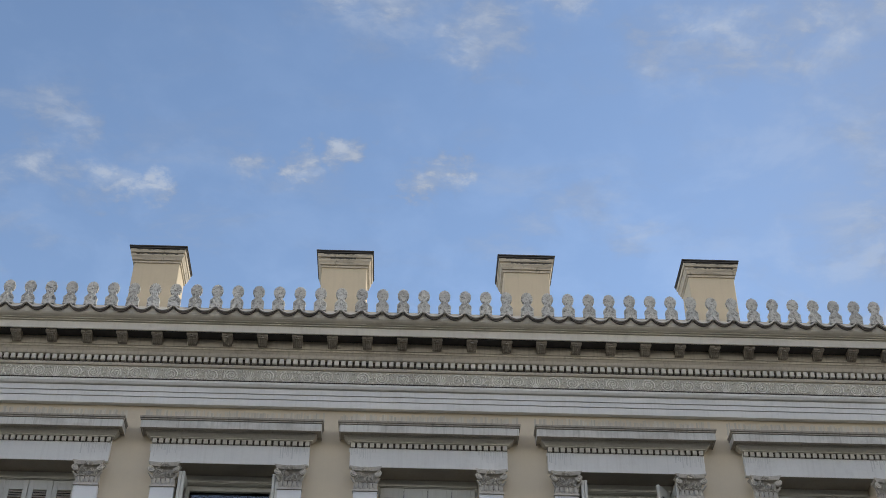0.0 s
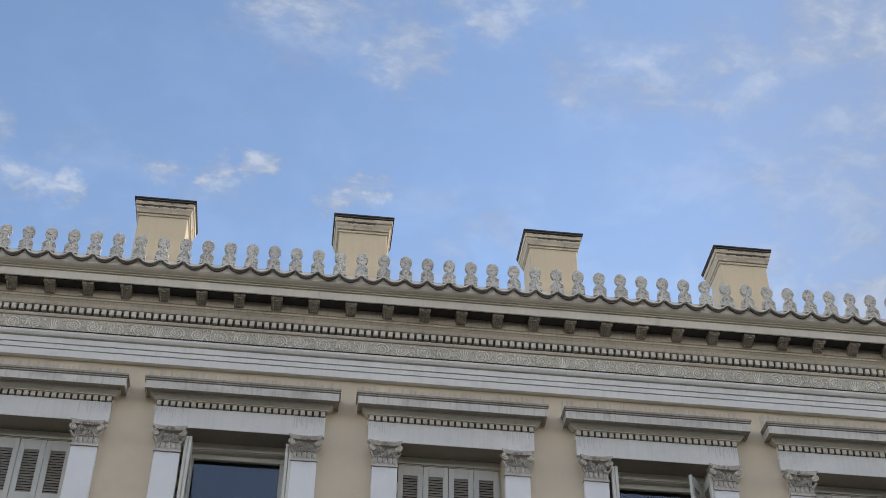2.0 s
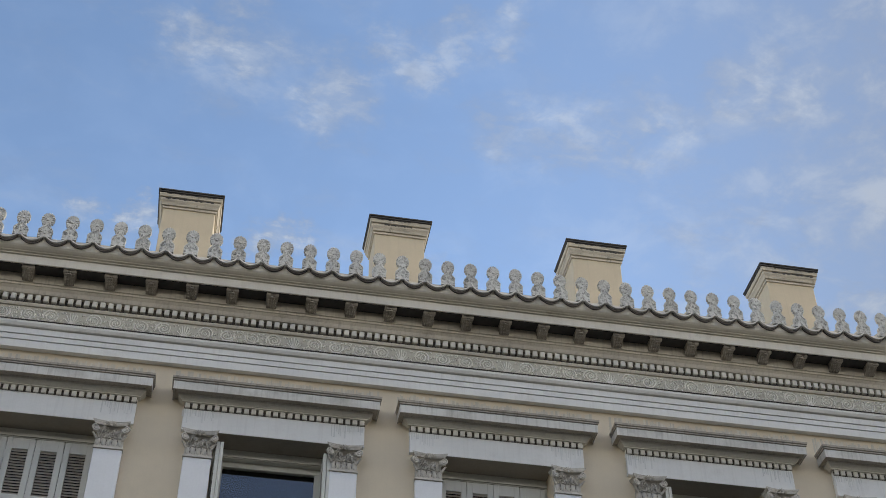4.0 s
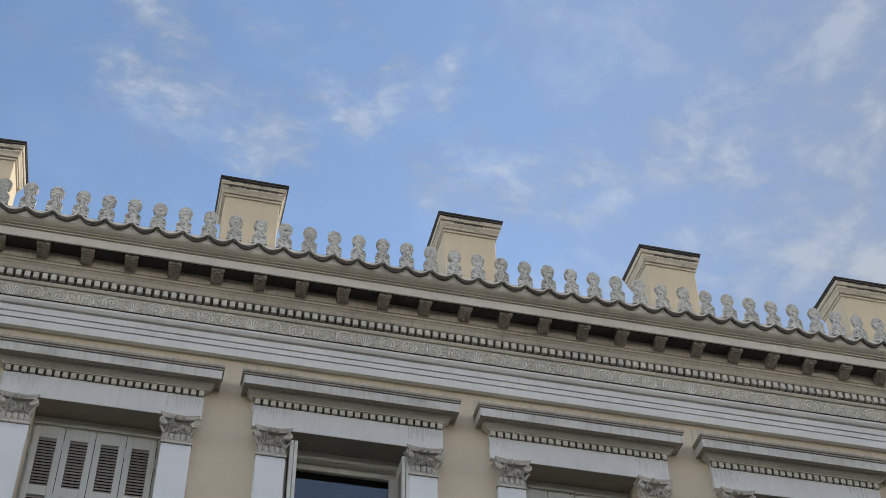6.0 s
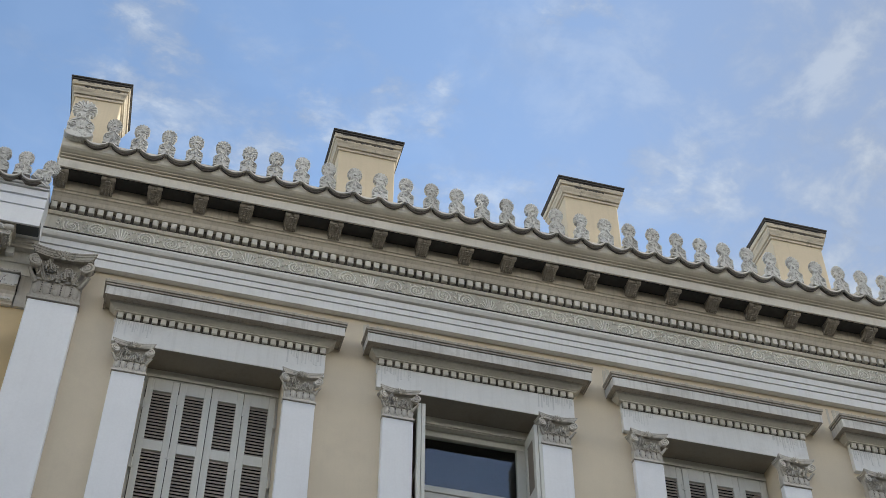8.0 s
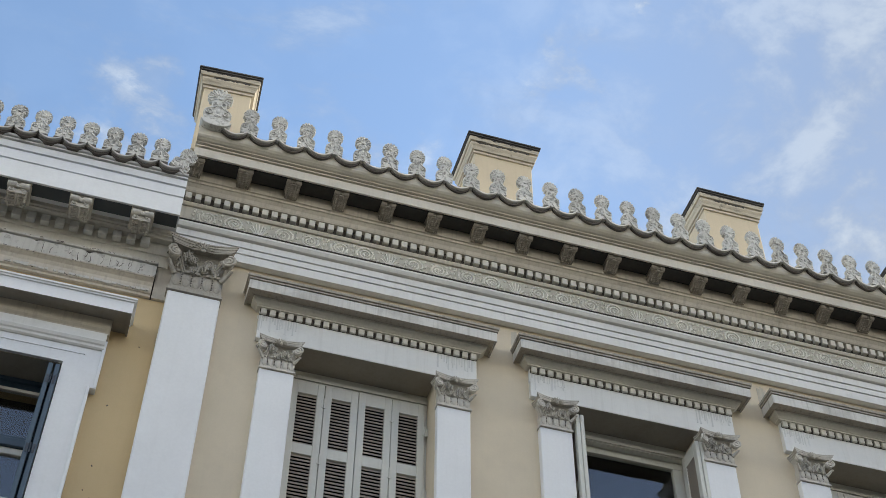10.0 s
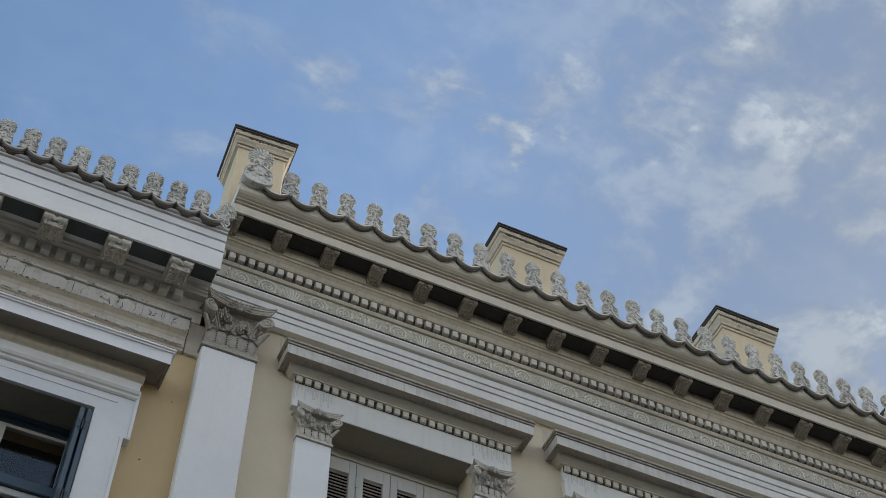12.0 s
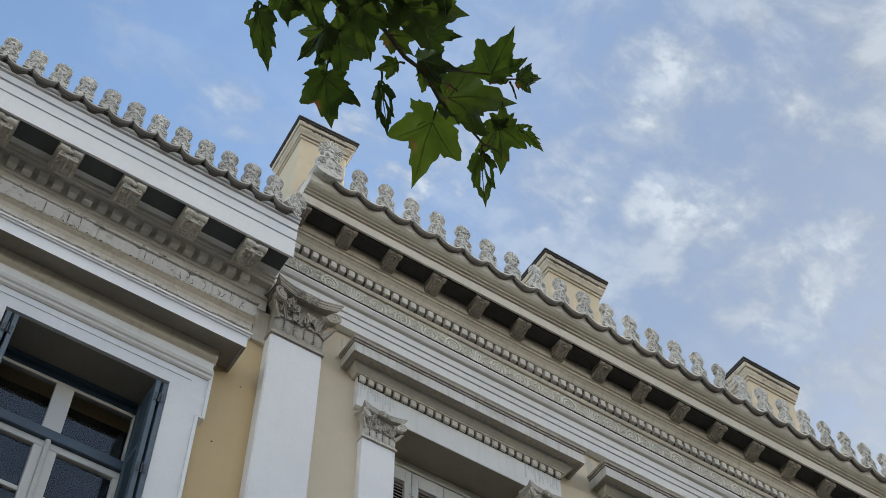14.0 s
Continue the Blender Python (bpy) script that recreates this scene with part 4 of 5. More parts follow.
def window(axis, state):
    c = axis
    bm = bmesh.new()
    # lintel with its frieze, and the lined reveal
    box(bm, c - 1.035, c + 1.035, 15.215, WALL_Y + 0.002, HEAD + UP, 9.259 + UP, 0.004)
    win = part("window", bm, M_ARCH, mansion, {"closed": "tall window with closed pale louvred shutters between white pilasters", "open": "tall window with folded-back pale shutters between white pilasters", "ajar": "tall window with half-open pale shutters between white pilasters"}[state])
    bm = bmesh.new()
    mitred(bm, [(15.272, 9.260), (15.188, 9.260), (15.182, 9.262), (15.181, 9.274), (15.172, 9.280), (15.160, 9.292), (15.146, 9.304), (15.138, 9.312), (15.132, 9.314), (15.130, 9.336), (15.272, 9.336)], 1.034, c, 15.215)
    part("bed_moulding", bm, M_DENT, win)
    bm = bmesh.new()
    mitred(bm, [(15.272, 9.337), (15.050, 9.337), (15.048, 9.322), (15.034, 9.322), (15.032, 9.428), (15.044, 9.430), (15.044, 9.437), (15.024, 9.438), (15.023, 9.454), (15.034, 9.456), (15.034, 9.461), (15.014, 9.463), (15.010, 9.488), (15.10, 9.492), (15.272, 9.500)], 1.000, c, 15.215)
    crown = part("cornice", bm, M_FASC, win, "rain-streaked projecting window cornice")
    crown.data.materials.append(M_SOOT_SHADE)
    # sooty crown; level faces share its dark tone as painted-in underside shade
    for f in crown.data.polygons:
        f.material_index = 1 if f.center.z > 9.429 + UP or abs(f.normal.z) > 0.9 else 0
    # the same painted gap shade behind the small dentils
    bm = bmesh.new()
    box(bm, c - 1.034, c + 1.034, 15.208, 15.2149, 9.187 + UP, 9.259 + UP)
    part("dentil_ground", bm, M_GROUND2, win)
    n = 25
    for i in range(n):
        piece("dentil", WD, win, (c - 1.0 + 2.0 * i / (n - 1), 15.186, 9.188 + UP))
    for s in (-1, 1):
        bm = bmesh.new()
        box(bm, c + s * 0.8125 - 0.155, c + s * 0.8125 + 0.155, PIL_Y, WALL_Y + 0.003, SILL - 0.5 + UP, 8.535 + UP, 0.006)
        pl = part("pilaster", bm, M_WHITE, win)
        cp = new("capital", CAP)
        under(cp, win, "carved capital with volutes")
        cp.location = (c + s * 0.8125, PIL_Y, 8.543 + UP)
    # lime runs on the wall above the cornice, drips under its dentils
    rs = random.Random(int(c * 100))
    bm = bmesh.new()
    x = c - 1.19
    while x < c + 1.19:
        k = rs.uniform(0.012, 0.034)
        box(bm, x, x + k, 15.2672, 15.2702, 9.498 + UP, 9.700 + rs.uniform(0.0, 0.055) + UP)
        x += k + (rs.uniform(0.0, 0.006) if rs.random() < 0.8 else rs.uniform(0.01, 0.05))
    part("lime_stain", bm, M_LIME, win, "pale ragged lime runs above the cornice")
    for s in (-1, 1):
        bm = bmesh.new()
        x = c + s * 0.85 - 0.20
        while x < c + s * 0.85 + 0.16:
            k = rs.uniform(0.006, 0.016)
            box(bm, x, x + k, 15.2124, 15.2152, 9.180 - 0.05 - 0.14 * rs.random() ** 1.6 + UP, 9.179 + UP)
            x += k + rs.uniform(0.004, 0.022)
        part("drip_stain", bm, M_DRIP, win, "grey vertical drip marks")
    # lining of the recess, with its shade put into the colour
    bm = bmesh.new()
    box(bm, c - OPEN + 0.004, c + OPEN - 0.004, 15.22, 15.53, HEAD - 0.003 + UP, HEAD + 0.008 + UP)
    part("reveal", bm, M_SHADE_TINT, win, "recess head darkened in colour for its shade")
    bm = bmesh.new()
    box(bm, c - OPEN + 0.002, c + OPEN - 0.002, 15.531, 15.60, 8.79 + UP, HEAD + UP + 0.005)
    box(bm, c - OPEN + 0.002, c + OPEN - 0.002, 15.515, 15.53, 8.80 + UP, 8.835 + UP)
    for s in (-1, 1):
        box(bm, c + s * (OPEN - 0.013) - 0.012, c + s * (OPEN - 0.013) + 0.012, 15.53, 15.62, SILL + UP, 8.79 + UP)
    part("frame", bm, M_SHUT, win, "pale painted frame")
    def leaf(x, y, turn):
        ob = new("shutter", leaf_me)
        under(ob, win, "pale louvred shutter leaf")
        ob.matrix_basis = pose(x, y, 0, 0, 0, turn)
        return ob
    w = 0.314
    if state == "closed":
        for i in range(4):
            leaf(c - 2 * w + i * w, 15.50, 0)
        for x in (c - w, c + w):
            for z in (8.54, 7.90, 7.2):
                piece("hinge", hinge_me, win, (x, 15.499, z + UP))
        for s in (-1, 1):
            for z in (8.45, 7.75):
                piece("hinge", hinge_me, win, (c + s * (2 * w), 15.497, z + UP))
    else:
        turns = {"open": ((90, 88), (90, 92)), "ajar": ((90, 88), (62, 70))}[state]
        # two leaves folded against each jamb
        leaf(c - 0.540, 15.175, turns[0][0]), leaf(c - 0.583, 15.175, turns[0][1])
        if state == "open":
            leaf(c + 0.620, 15.20, turns[1][0]), leaf(c + 0.665, 15.20, turns[1][1])
        else:
            leaf(c + 0.40, 15.24, 52), leaf(c + 0.655, 15.20, 92)
        bm = bmesh.new()
        f = 15.60
        box(bm, c - 0.63, c + 0.63, f, f + 0.06, 8.715 + UP, 8.79 + UP, 0.004)
        for s in (-1, 1):
            box(bm, c + s * 0.575 - 0.05, c + s * 0.575 + 0.05, f, f + 0.06, SILL + UP, 8.715 + UP, 0.004)
        box(bm, c - 0.525, c + 0.525, f - 0.02, f + 0.06, 8.03 + UP, 8.10 + UP, 0.004)
        box(bm, c - 0.525, c + 0.525, f - 0.01, f + 0.05, 7.95 + UP, 8.028 + UP, 0.006)
        box(bm, c - 0.04, c + 0.04, f - 0.012, f + 0.05, SILL + UP, 7.948 + UP, 0.004)
        part("sash", bm, M_SHUT, win, "pale window sash and transom")
        bm = bmesh.new()
        box(bm, c - 0.527, c + 0.527, f + 0.03, f + 0.036, 8.098 + UP, 8.717 + UP)
        g = part("pane", bm, M_GLASS, win)
        bm = bmesh.new()
        box(bm, c - 0.527, c - 0.038, f + 0.03, f + 0.036, SILL + UP, 7.95 + UP)
        part("pane", bm, M_GLASS, win)
        bm = bmesh.new()
        box(bm, c + 0.038, c + 0.527, f + 0.03, f + 0.036, SILL + UP, 7.95 + UP)
        part("pane", bm, M_GLASS, win)
    return win


WD = dentil_mesh("dentil", 0.055, 0.026, 0.068, M_DENT)
CAP = capital_mesh("capital", 0.305, 0.315, 0.085, 0.07, M_ORN)
for axis, state in zip(AXES, ("closed", "open", "closed", "ajar", "closed", "open", "closed")):
    window(axis, state)

# ---------------------------------------------------------------- the ochre building
BX0, BX1 = -15.0, -6.815
BWALL = 15.30
house = thing("ochre_building", (-10.0, 20.0, 0.0), "ochre neoclassical building with white window surround and peeling cornice", "building")
BC, BOPEN, BHEAD = -8.117, 0.642, 8.168
bm = bmesh.new()
pierced(bm, BX0, AX0 + 0.055, BWALL, BWALL + 0.55, 0.0, 9.16 + UP, [(BC - BOPEN, BC + BOPEN, 5.4 + UP, BHEAD + 0.004 + UP)])
wall_b = part("wall", bm, M_OCHRE, house, "ochre rendered front wall")
rw = random.Random(31)
for i in range(9):
    bm = blob(bmesh.new(), (rw.uniform(-7.10, -6.82), BWALL, rw.uniform(6.4, 8.9) + UP), (rw.uniform(0.004, 0.009), 0.003, rw.uniform(0.004, 0.012)), rw.uniform(-1, 1), 7, 4)
    part("chip", bm, M_SLAB, wall_b)
bm = bmesh.new()
box(bm, BX0, BX0 + 0.5, BWALL + 0.55, 26, 0, 10.2 + UP)
box(bm, BX0 + 0.5, BX1, 25.5, 26, 0, 10.2 + UP)
part("side_wall", bm, M_OCHRE, house)
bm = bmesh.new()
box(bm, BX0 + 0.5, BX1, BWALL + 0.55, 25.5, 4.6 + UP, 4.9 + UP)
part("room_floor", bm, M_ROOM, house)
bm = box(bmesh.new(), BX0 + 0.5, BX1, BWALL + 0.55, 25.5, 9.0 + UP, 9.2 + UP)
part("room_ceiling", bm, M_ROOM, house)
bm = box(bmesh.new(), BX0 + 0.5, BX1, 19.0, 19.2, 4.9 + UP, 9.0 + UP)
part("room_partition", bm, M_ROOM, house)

# entablature of the ochre building
bm = bmesh.new()
run(bm, [(15.85, 9.16), (15.262, 9.16), (15.262, 9.185), (15.245, 9.190), (15.245, 9.235), (15.258, 9.240), (15.258, 9.262), (15.262, 9.290), (15.245, 9.325), (15.215, 9.348), (15.205, 9.352), (15.205, 9.365), (15.85, 9.365)], BX0, -6.905)
part("cavetto_band", bm, M_CORN, house, "grey-cream hollow moulding")
bm = bmesh.new()
run(bm, [(15.85, 9.366), (15.236, 9.366), (15.236, 9.532), (15.85, 9.532)], BX0, -6.895)
band = part("cracked_band", bm, M_GROUND2, house, "cracked band under peeling white plaster")
bm = bmesh.new()
run(bm, [(15.85, 9.533), (15.206, 9.533), (15.200, 9.538), (15.200, 9.556), (15.222, 9.560), (15.85, 9.560)], BX0, -6.895)
part("fillet", bm, M_CRACK, house, "peeling white fillet")
bm = bmesh.new()
box(bm, -6.893, AX0 + 0.055, 15.27, 15.85, 9.162 + UP, 9.560 + UP)
part("end_block", bm, M_CORN, house, "plain grey plaster end of the band")
rb = random.Random(5)
x = -6.900
while x > -11.8:
    wd = rb.choice((0.10, 0.15, 0.2, 0.3, 0.42, 0.6))
    if rb.random() < 1.0:
        bm = bmesh.new()
        n = 13
        zt = [9.526 - (rb.uniform(0, 0.035) if rb.random() < 0.09 else rb.uniform(0, 0.008)) for _ in range(n)]
        zb = [9.370 + (rb.uniform(0, 0.03) if rb.random() < 0.09 else rb.uniform(0, 0.008)) for _ in range(n)]
        xs = [x - wd * i / (n - 1) + rb.uniform(-0.006, 0.006) for i in range(n)]
        xs[0], xs[-1] = x - 0.002, x - wd + 0.002
        out = [(xs[i], zt[i]) for i in range(n)] + [(x - wd + 0.004 + rb.uniform(-0.004, 0.004), 9.45)] + [(xs[i], zb[i]) for i in reversed(range(n))] + [(x - 0.004 + rb.uniform(-0.004, 0.004), 9.45)]
        y = 15.212 + rb.uniform(-0.004, 0.008)
        tilt = rb.uniform(-0.006, 0.006)
        loft(bm, [[(px, y + tilt * (pz - 9.45) * 10, pz + UP) for px, pz in out], [(px, 15.2365, pz + UP) for px, pz in out]])
        part("plaster_slab", bm, M_CRACK, band)
        if rb.random() < 0.7:
            # a lifted flake of paint
            bm = bmesh.new()
            fx, fz, q = x - wd * rb.uniform(0.15, 0.85), rb.uniform(9.41, 9.50), rb.uniform(0.014, 0.038)
            rim = [(fx + q * rb.uniform(0.6, 1.5) * math.cos(i * 0.9), fz + q * rb.uniform(0.4, 0.9) * math.sin(i * 0.9)) for i in range(7)]
            lift = rb.uniform(0.006, 0.018)
            loft(bm, [[(px, y - 0.003 - lift * (pz - fz + q) / q, pz + UP) for px, pz in rim], [(px, y - 0.001 - lift * (pz - fz + q) / q, pz + UP) for px, pz in rim]])
            part("paint_flake", bm, M_CRACK, band)
    x -= wd
bm = bmesh.new()
run(bm, [(15.85, 9.561), (15.262, 9.561), (15.262, 9.700), (15.250, 9.706), (15.250, 9.738), (15.262, 9.742), (15.262, 9.862), (15.200, 9.866), (15.190, 9.885), (15.172, 9.892), (15.172, 9.905),
         (15.150, 9.910), (15.146, 9.9455), (15.85, 9.9455)], BX0, AX0 + 0.003)
part("bed_moulding", bm, M_DENT, house, "pale cream bed moulding")
bm = bmesh.new()
run(bm, [(15.85, 9.946), (14.860, 9.946), (14.860, 9.846), (14.838, 9.846), (14.838, 10.078), (14.852, 10.080), (14.852, 10.090), (14.832, 10.092), (14.832, 10.212), (14.862, 10.215), (14.862, 10.230), (14.826, 10.233), (14.826, 10.318), (14.850, 10.320), (14.850, 10.329), (14.808, 10.331), (14.806, 10.346), (14.826, 10.348), (14.826, 10.355), (14.79, 10.357), (14.78, 10.372), (15.85, 10.372)], BX0, AX0 + 0.003)
part("cornice", bm, M_WHITE, house, "broad white cornice fascia")
me = dentil_mesh("dentil", 0.080, 0.065, 0.088, M_ARCH)
x = -7.06
while x > BX0 + 2.0:
    piece("dentil", me, house, (x, 15.198, 9.766 + UP))
    x -= 0.1306
me = console_mesh("modillion", 0.185, 0.272, 0.240, M_ORN)
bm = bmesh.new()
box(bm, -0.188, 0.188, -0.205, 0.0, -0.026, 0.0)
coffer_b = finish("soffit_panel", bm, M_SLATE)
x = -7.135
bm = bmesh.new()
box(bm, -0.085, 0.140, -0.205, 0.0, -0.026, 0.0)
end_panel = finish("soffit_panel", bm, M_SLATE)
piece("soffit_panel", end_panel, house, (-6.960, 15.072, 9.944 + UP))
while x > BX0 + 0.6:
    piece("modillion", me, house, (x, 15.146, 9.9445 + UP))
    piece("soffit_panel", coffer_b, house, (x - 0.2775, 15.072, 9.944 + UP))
    x -= 0.555
PB = 0.2235
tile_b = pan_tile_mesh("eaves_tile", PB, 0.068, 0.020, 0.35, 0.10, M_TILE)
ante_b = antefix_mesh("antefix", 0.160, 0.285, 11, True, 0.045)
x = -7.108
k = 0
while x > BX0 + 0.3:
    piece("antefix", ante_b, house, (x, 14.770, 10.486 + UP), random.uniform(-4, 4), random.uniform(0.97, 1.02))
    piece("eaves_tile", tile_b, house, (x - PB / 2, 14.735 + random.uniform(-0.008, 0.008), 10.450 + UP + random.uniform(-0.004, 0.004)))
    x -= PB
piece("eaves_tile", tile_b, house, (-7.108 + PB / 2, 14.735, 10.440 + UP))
ante_v = antefix_mesh("valley_antefix", 0.175, 0.33, 11, False)
ob = piece("valley_antefix", ante_v, house, (-6.915, 14.77, 10.43 + UP))
ob.matrix_basis = pose(-6.915, 14.77, 10.43 + UP, 0, 20, 24)
bm = bmesh.new()
loft(bm, [[(x, 14.95, 10.46 + UP), (x, 14.95, 10.373 + UP), (x, 25.9, 10.373 + UP), (x, 25.9, 10.5 + UP), (x, 20.5, 11.6 + UP)] for x in (BX0, BX1)])
part("roof", bm, M_TILE, house, "grey tiled roof slope")

rt = random.Random(8)
bm = bmesh.new()
x = -6.93
while x > -11.5:
    k = rt.uniform(0.012, 0.075)
    z0, z1 = 9.192 + rt.uniform(0.0, 0.014), 9.234 - rt.uniform(0.0, 0.016)
    y = 15.236 - rt.uniform(0.0, 0.007)
    loft(bm, [[(x, y, z0 + UP), (x, y, z1 + UP), (x - k * 0.4, y, z1 + rt.uniform(-0.008, 0.006) + UP), (x - k, y, z1 - rt.uniform(0, 0.012) + UP), (x - k, y, z0 + rt.uniform(0, 0.010) + UP), (x - k * 0.5, y, z0 - rt.uniform(0, 0.006) + UP)],
              [(x, 15.246, z0 + UP), (x, 15.246, z1 + UP), (x - k * 0.4, 15.246, z1 + UP), (x - k, 15.246, z1 - 0.006 + UP), (x - k, 15.246, z0 + UP), (x - k * 0.5, 15.246, z0 + UP)]])
    x -= k + (rt.uniform(0.0, 0.008) if rt.random() < 0.7 else rt.uniform(0.01, 0.05))
teeth = part("worn_lip", bm, M_CRACK, house, "worn lower lip with broken white paint")
teeth["kind"] = "stuff"
bm = bmesh.new()
for i in range(230):
    x, k = -6.93 - 4.6 * rt.random(), rt.uniform(0.003, 0.011)
    y, z = rt.choice(((15.2055, 9.360), (15.2405, 9.214), (15.2405, 9.200), (15.2, 9.547), (15.2, 9.547)))
    blob(bm, (x, y, z + rt.uniform(-0.006, 0.006) + UP), (k * rt.uniform(0.8, 2.2), 0.002, k * 0.6), rt.uniform(-0.5, 0.5), 6, 3)
pits = part("paint_pits", bm, M_SHADE_CRACK, house, "dark pits where paint has fallen")
pits["kind"] = "stuff"
# cracks run up and along the band
for i in range(15):
    x0, z0 = -6.96 - (0.9 * rt.random() if i < 8 else 4.2 * rt.random()), rt.uniform(9.375, 9.44)
    pts = [(x0, 15.2085, z0 + UP)]
    side_way = rt.choice((-1, 1))
    for j in range(rt.randint(3, 6)):
        px, _, pz = pts[-1]
        pts.append((px + side_way * rt.uniform(-0.010, 0.018), 15.2085, min(9.524 + UP, pz + rt.uniform(0.008, 0.036))))
    part("crack", tube(bmesh.new(), pts, rt.uniform(0.002, 0.004), 5, lambda u: 1.1 - 0.7 * u), M_SHADE_CRACK, band)

# its window
bm = bmesh.new()
SF = 15.215
ear = 0.955
outer = 0.905
z1 = 8.47
box(bm, BC - outer, BC - BOPEN, SF, BWALL + 0.002, 5.2 + UP, 7.945 + UP)
box(bm, BC + BOPEN, BC + outer, SF, BWALL + 0.002, 5.2 + UP, 7.945 + UP)
box(bm, BC - ear, BC - BOPEN, SF, BWALL + 0.002, 7.945 + UP, z1 + UP)
box(bm, BC + BOPEN, BC + ear, SF, BWALL + 0.002, 7.945 + UP, z1 + UP)
box(bm, BC - BOPEN, BC + BOPEN, SF, BWALL + 0.002, BHEAD + UP, z1 + UP)
bwin = part("window", bm, M_WHITE, house, "tall window with white eared surround and open blue shutters")
bm = bmesh.new()
for s in (-1, 1):
    box(bm, BC + s * (ear - 0.012) - 0.014, BC + s * (ear - 0.012) + 0.014, SF - 0.016, SF, 7.94 + UP, z1 + UP, 0.003)
    box(bm, BC + s * (outer - 0.012) - 0.014, BC + s * (outer - 0.012) + 0.014, SF - 0.016, SF, 5.2 + UP, 7.94 + UP, 0.003)
    box(bm, BC + s * 0.93 - 0.028, BC + s * 0.93 + 0.028, SF - 0.014, SF, 7.93 + UP, 7.955 + UP, 0.003)
run(bm, [(SF, 8.285), (SF - 0.006, 8.285), (SF - 0.006, 8.291), (SF, 8.291)], BC - 0.80, BC + 0.80)
part("edge_moulding", bm, M_WHITE, bwin)
bm = bmesh.new()
run(bm, [(15.302, 8.360), (15.205, 8.360), (15.190, 8.372), (15.185, 8.392), (15.172, 8.402), (15.160, 8.428), (15.160, 8.438), (15.190, 8.442), (15.190, 8.545), (15.302, 8.545)], BC - 0.94, BC + 0.94)
part("architrave", bm, M_ARCH, bwin)
bm = bmesh.new()
run(bm, [(15.302, 8.546), (15.205, 8.546), (15.196, 8.565), (15.178, 8.585), (15.170, 8.60), (15.165, 8.688), (15.302, 8.688)], BC - 0.955, BC + 0.955)
part("bed_moulding", bm, M_CORN, bwin)
bm = bmesh.new()
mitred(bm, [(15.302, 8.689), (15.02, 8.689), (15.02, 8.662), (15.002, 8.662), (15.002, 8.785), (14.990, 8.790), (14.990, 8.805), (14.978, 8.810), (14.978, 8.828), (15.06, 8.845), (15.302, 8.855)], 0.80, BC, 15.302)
crown = part("cornice", bm, M_WHITE, bwin, "white projecting window cornice, underside coloured as shade")
crown.data.materials.append(M_SHADE_TINT)
# underside faces take the darker tone that draws their shade
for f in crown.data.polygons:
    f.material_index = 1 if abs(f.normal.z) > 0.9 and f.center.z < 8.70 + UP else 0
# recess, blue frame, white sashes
# head and jambs carry the recess shade in their colour
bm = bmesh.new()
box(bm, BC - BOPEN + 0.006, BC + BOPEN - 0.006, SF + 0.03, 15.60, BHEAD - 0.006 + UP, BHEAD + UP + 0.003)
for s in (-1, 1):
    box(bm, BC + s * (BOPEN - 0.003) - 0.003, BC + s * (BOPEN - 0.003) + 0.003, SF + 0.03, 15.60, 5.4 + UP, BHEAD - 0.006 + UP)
part("reveal", bm, M_SHADE_TINT, bwin, "plastered reveal with its shade put into the grey")
bm = bmesh.new()
FY = 15.56
box(bm, BC - 0.64, BC + 0.64, FY, FY + 0.05, 8.075 + UP, BHEAD - 0.007 + UP)
box(bm, BC - 0.64, BC + 0.64, FY - 0.03, FY, 8.125 + UP, BHEAD - 0.007 + UP)
for s in (-1, 1):
    box(bm, BC + s * 0.615 - 0.024, BC + s * 0.615 + 0.024, FY, FY + 0.05, 5.4 + UP, 8.075 + UP)
box(bm, BC - 0.59, BC + 0.59, FY - 0.035, FY + 0.04, 7.45 + UP, 7.53 + UP, 0.006)
box(bm, BC - 0.59, BC + 0.59, FY - 0.015, FY + 0.04, 7.53 + UP, 7.565 + UP, 0.004)
part("frame", bm, M_BLUE, bwin, "dark blue window frame and transom")
bm = bmesh.new()
box(bm, BC - 0.59, BC + 0.59, FY + 0.005, FY + 0.05, 8.045 + UP, 8.075 + UP)
box(bm, BC - 0.07, BC + 0.07, FY + 0.004, FY + 0.05, 7.565 + UP, 8.045 + UP)
for s in (-1, 1):
    box(bm, BC + s * 0.565 - 0.025, BC + s * 0.565 + 0.025, FY + 0.005, FY + 0.05, 7.565 + UP, 8.045 + UP)
part("sash", bm, M_SASH, bwin, "white fanlight sash")
for s in (-1, 1):
    bm = bmesh.new()
    a, b_ = sorted((BC + s * 0.012, BC + s * 0.585))
    box(bm, a, b_, FY - 0.006, FY + 0.045, 7.385 + UP, 7.45 + UP, 0.005)
    for u, v in ((a, a + 0.075), (b_ - 0.075, b_)):
        box(bm, u, v, FY - 0.006, FY + 0.045, 5.45 + UP, 7.385 + UP, 0.005)
    box(bm, a + 0.075, b_ - 0.075, FY, FY + 0.04, 6.93 + UP, 6.97 + UP, 0.004)
    part("casement", bm, M_SASH, bwin, "white glazed casement")
    bm = bmesh.new()
    box(bm, a + 0.07, b_ - 0.07, FY + 0.02, FY + 0.026, 5.5 + UP, 7.39 + UP)
    part("pane", bm, M_GLASS, bwin)
    bm = bmesh.new()
    a, b_ = sorted((BC + s * 0.068, BC + s * 0.542))
    box(bm, a, b_, FY + 0.02, FY + 0.026, 7.563 + UP, 8.047 + UP)
    part("pane", bm, M_GLASS, bwin)
bm = bmesh.new()
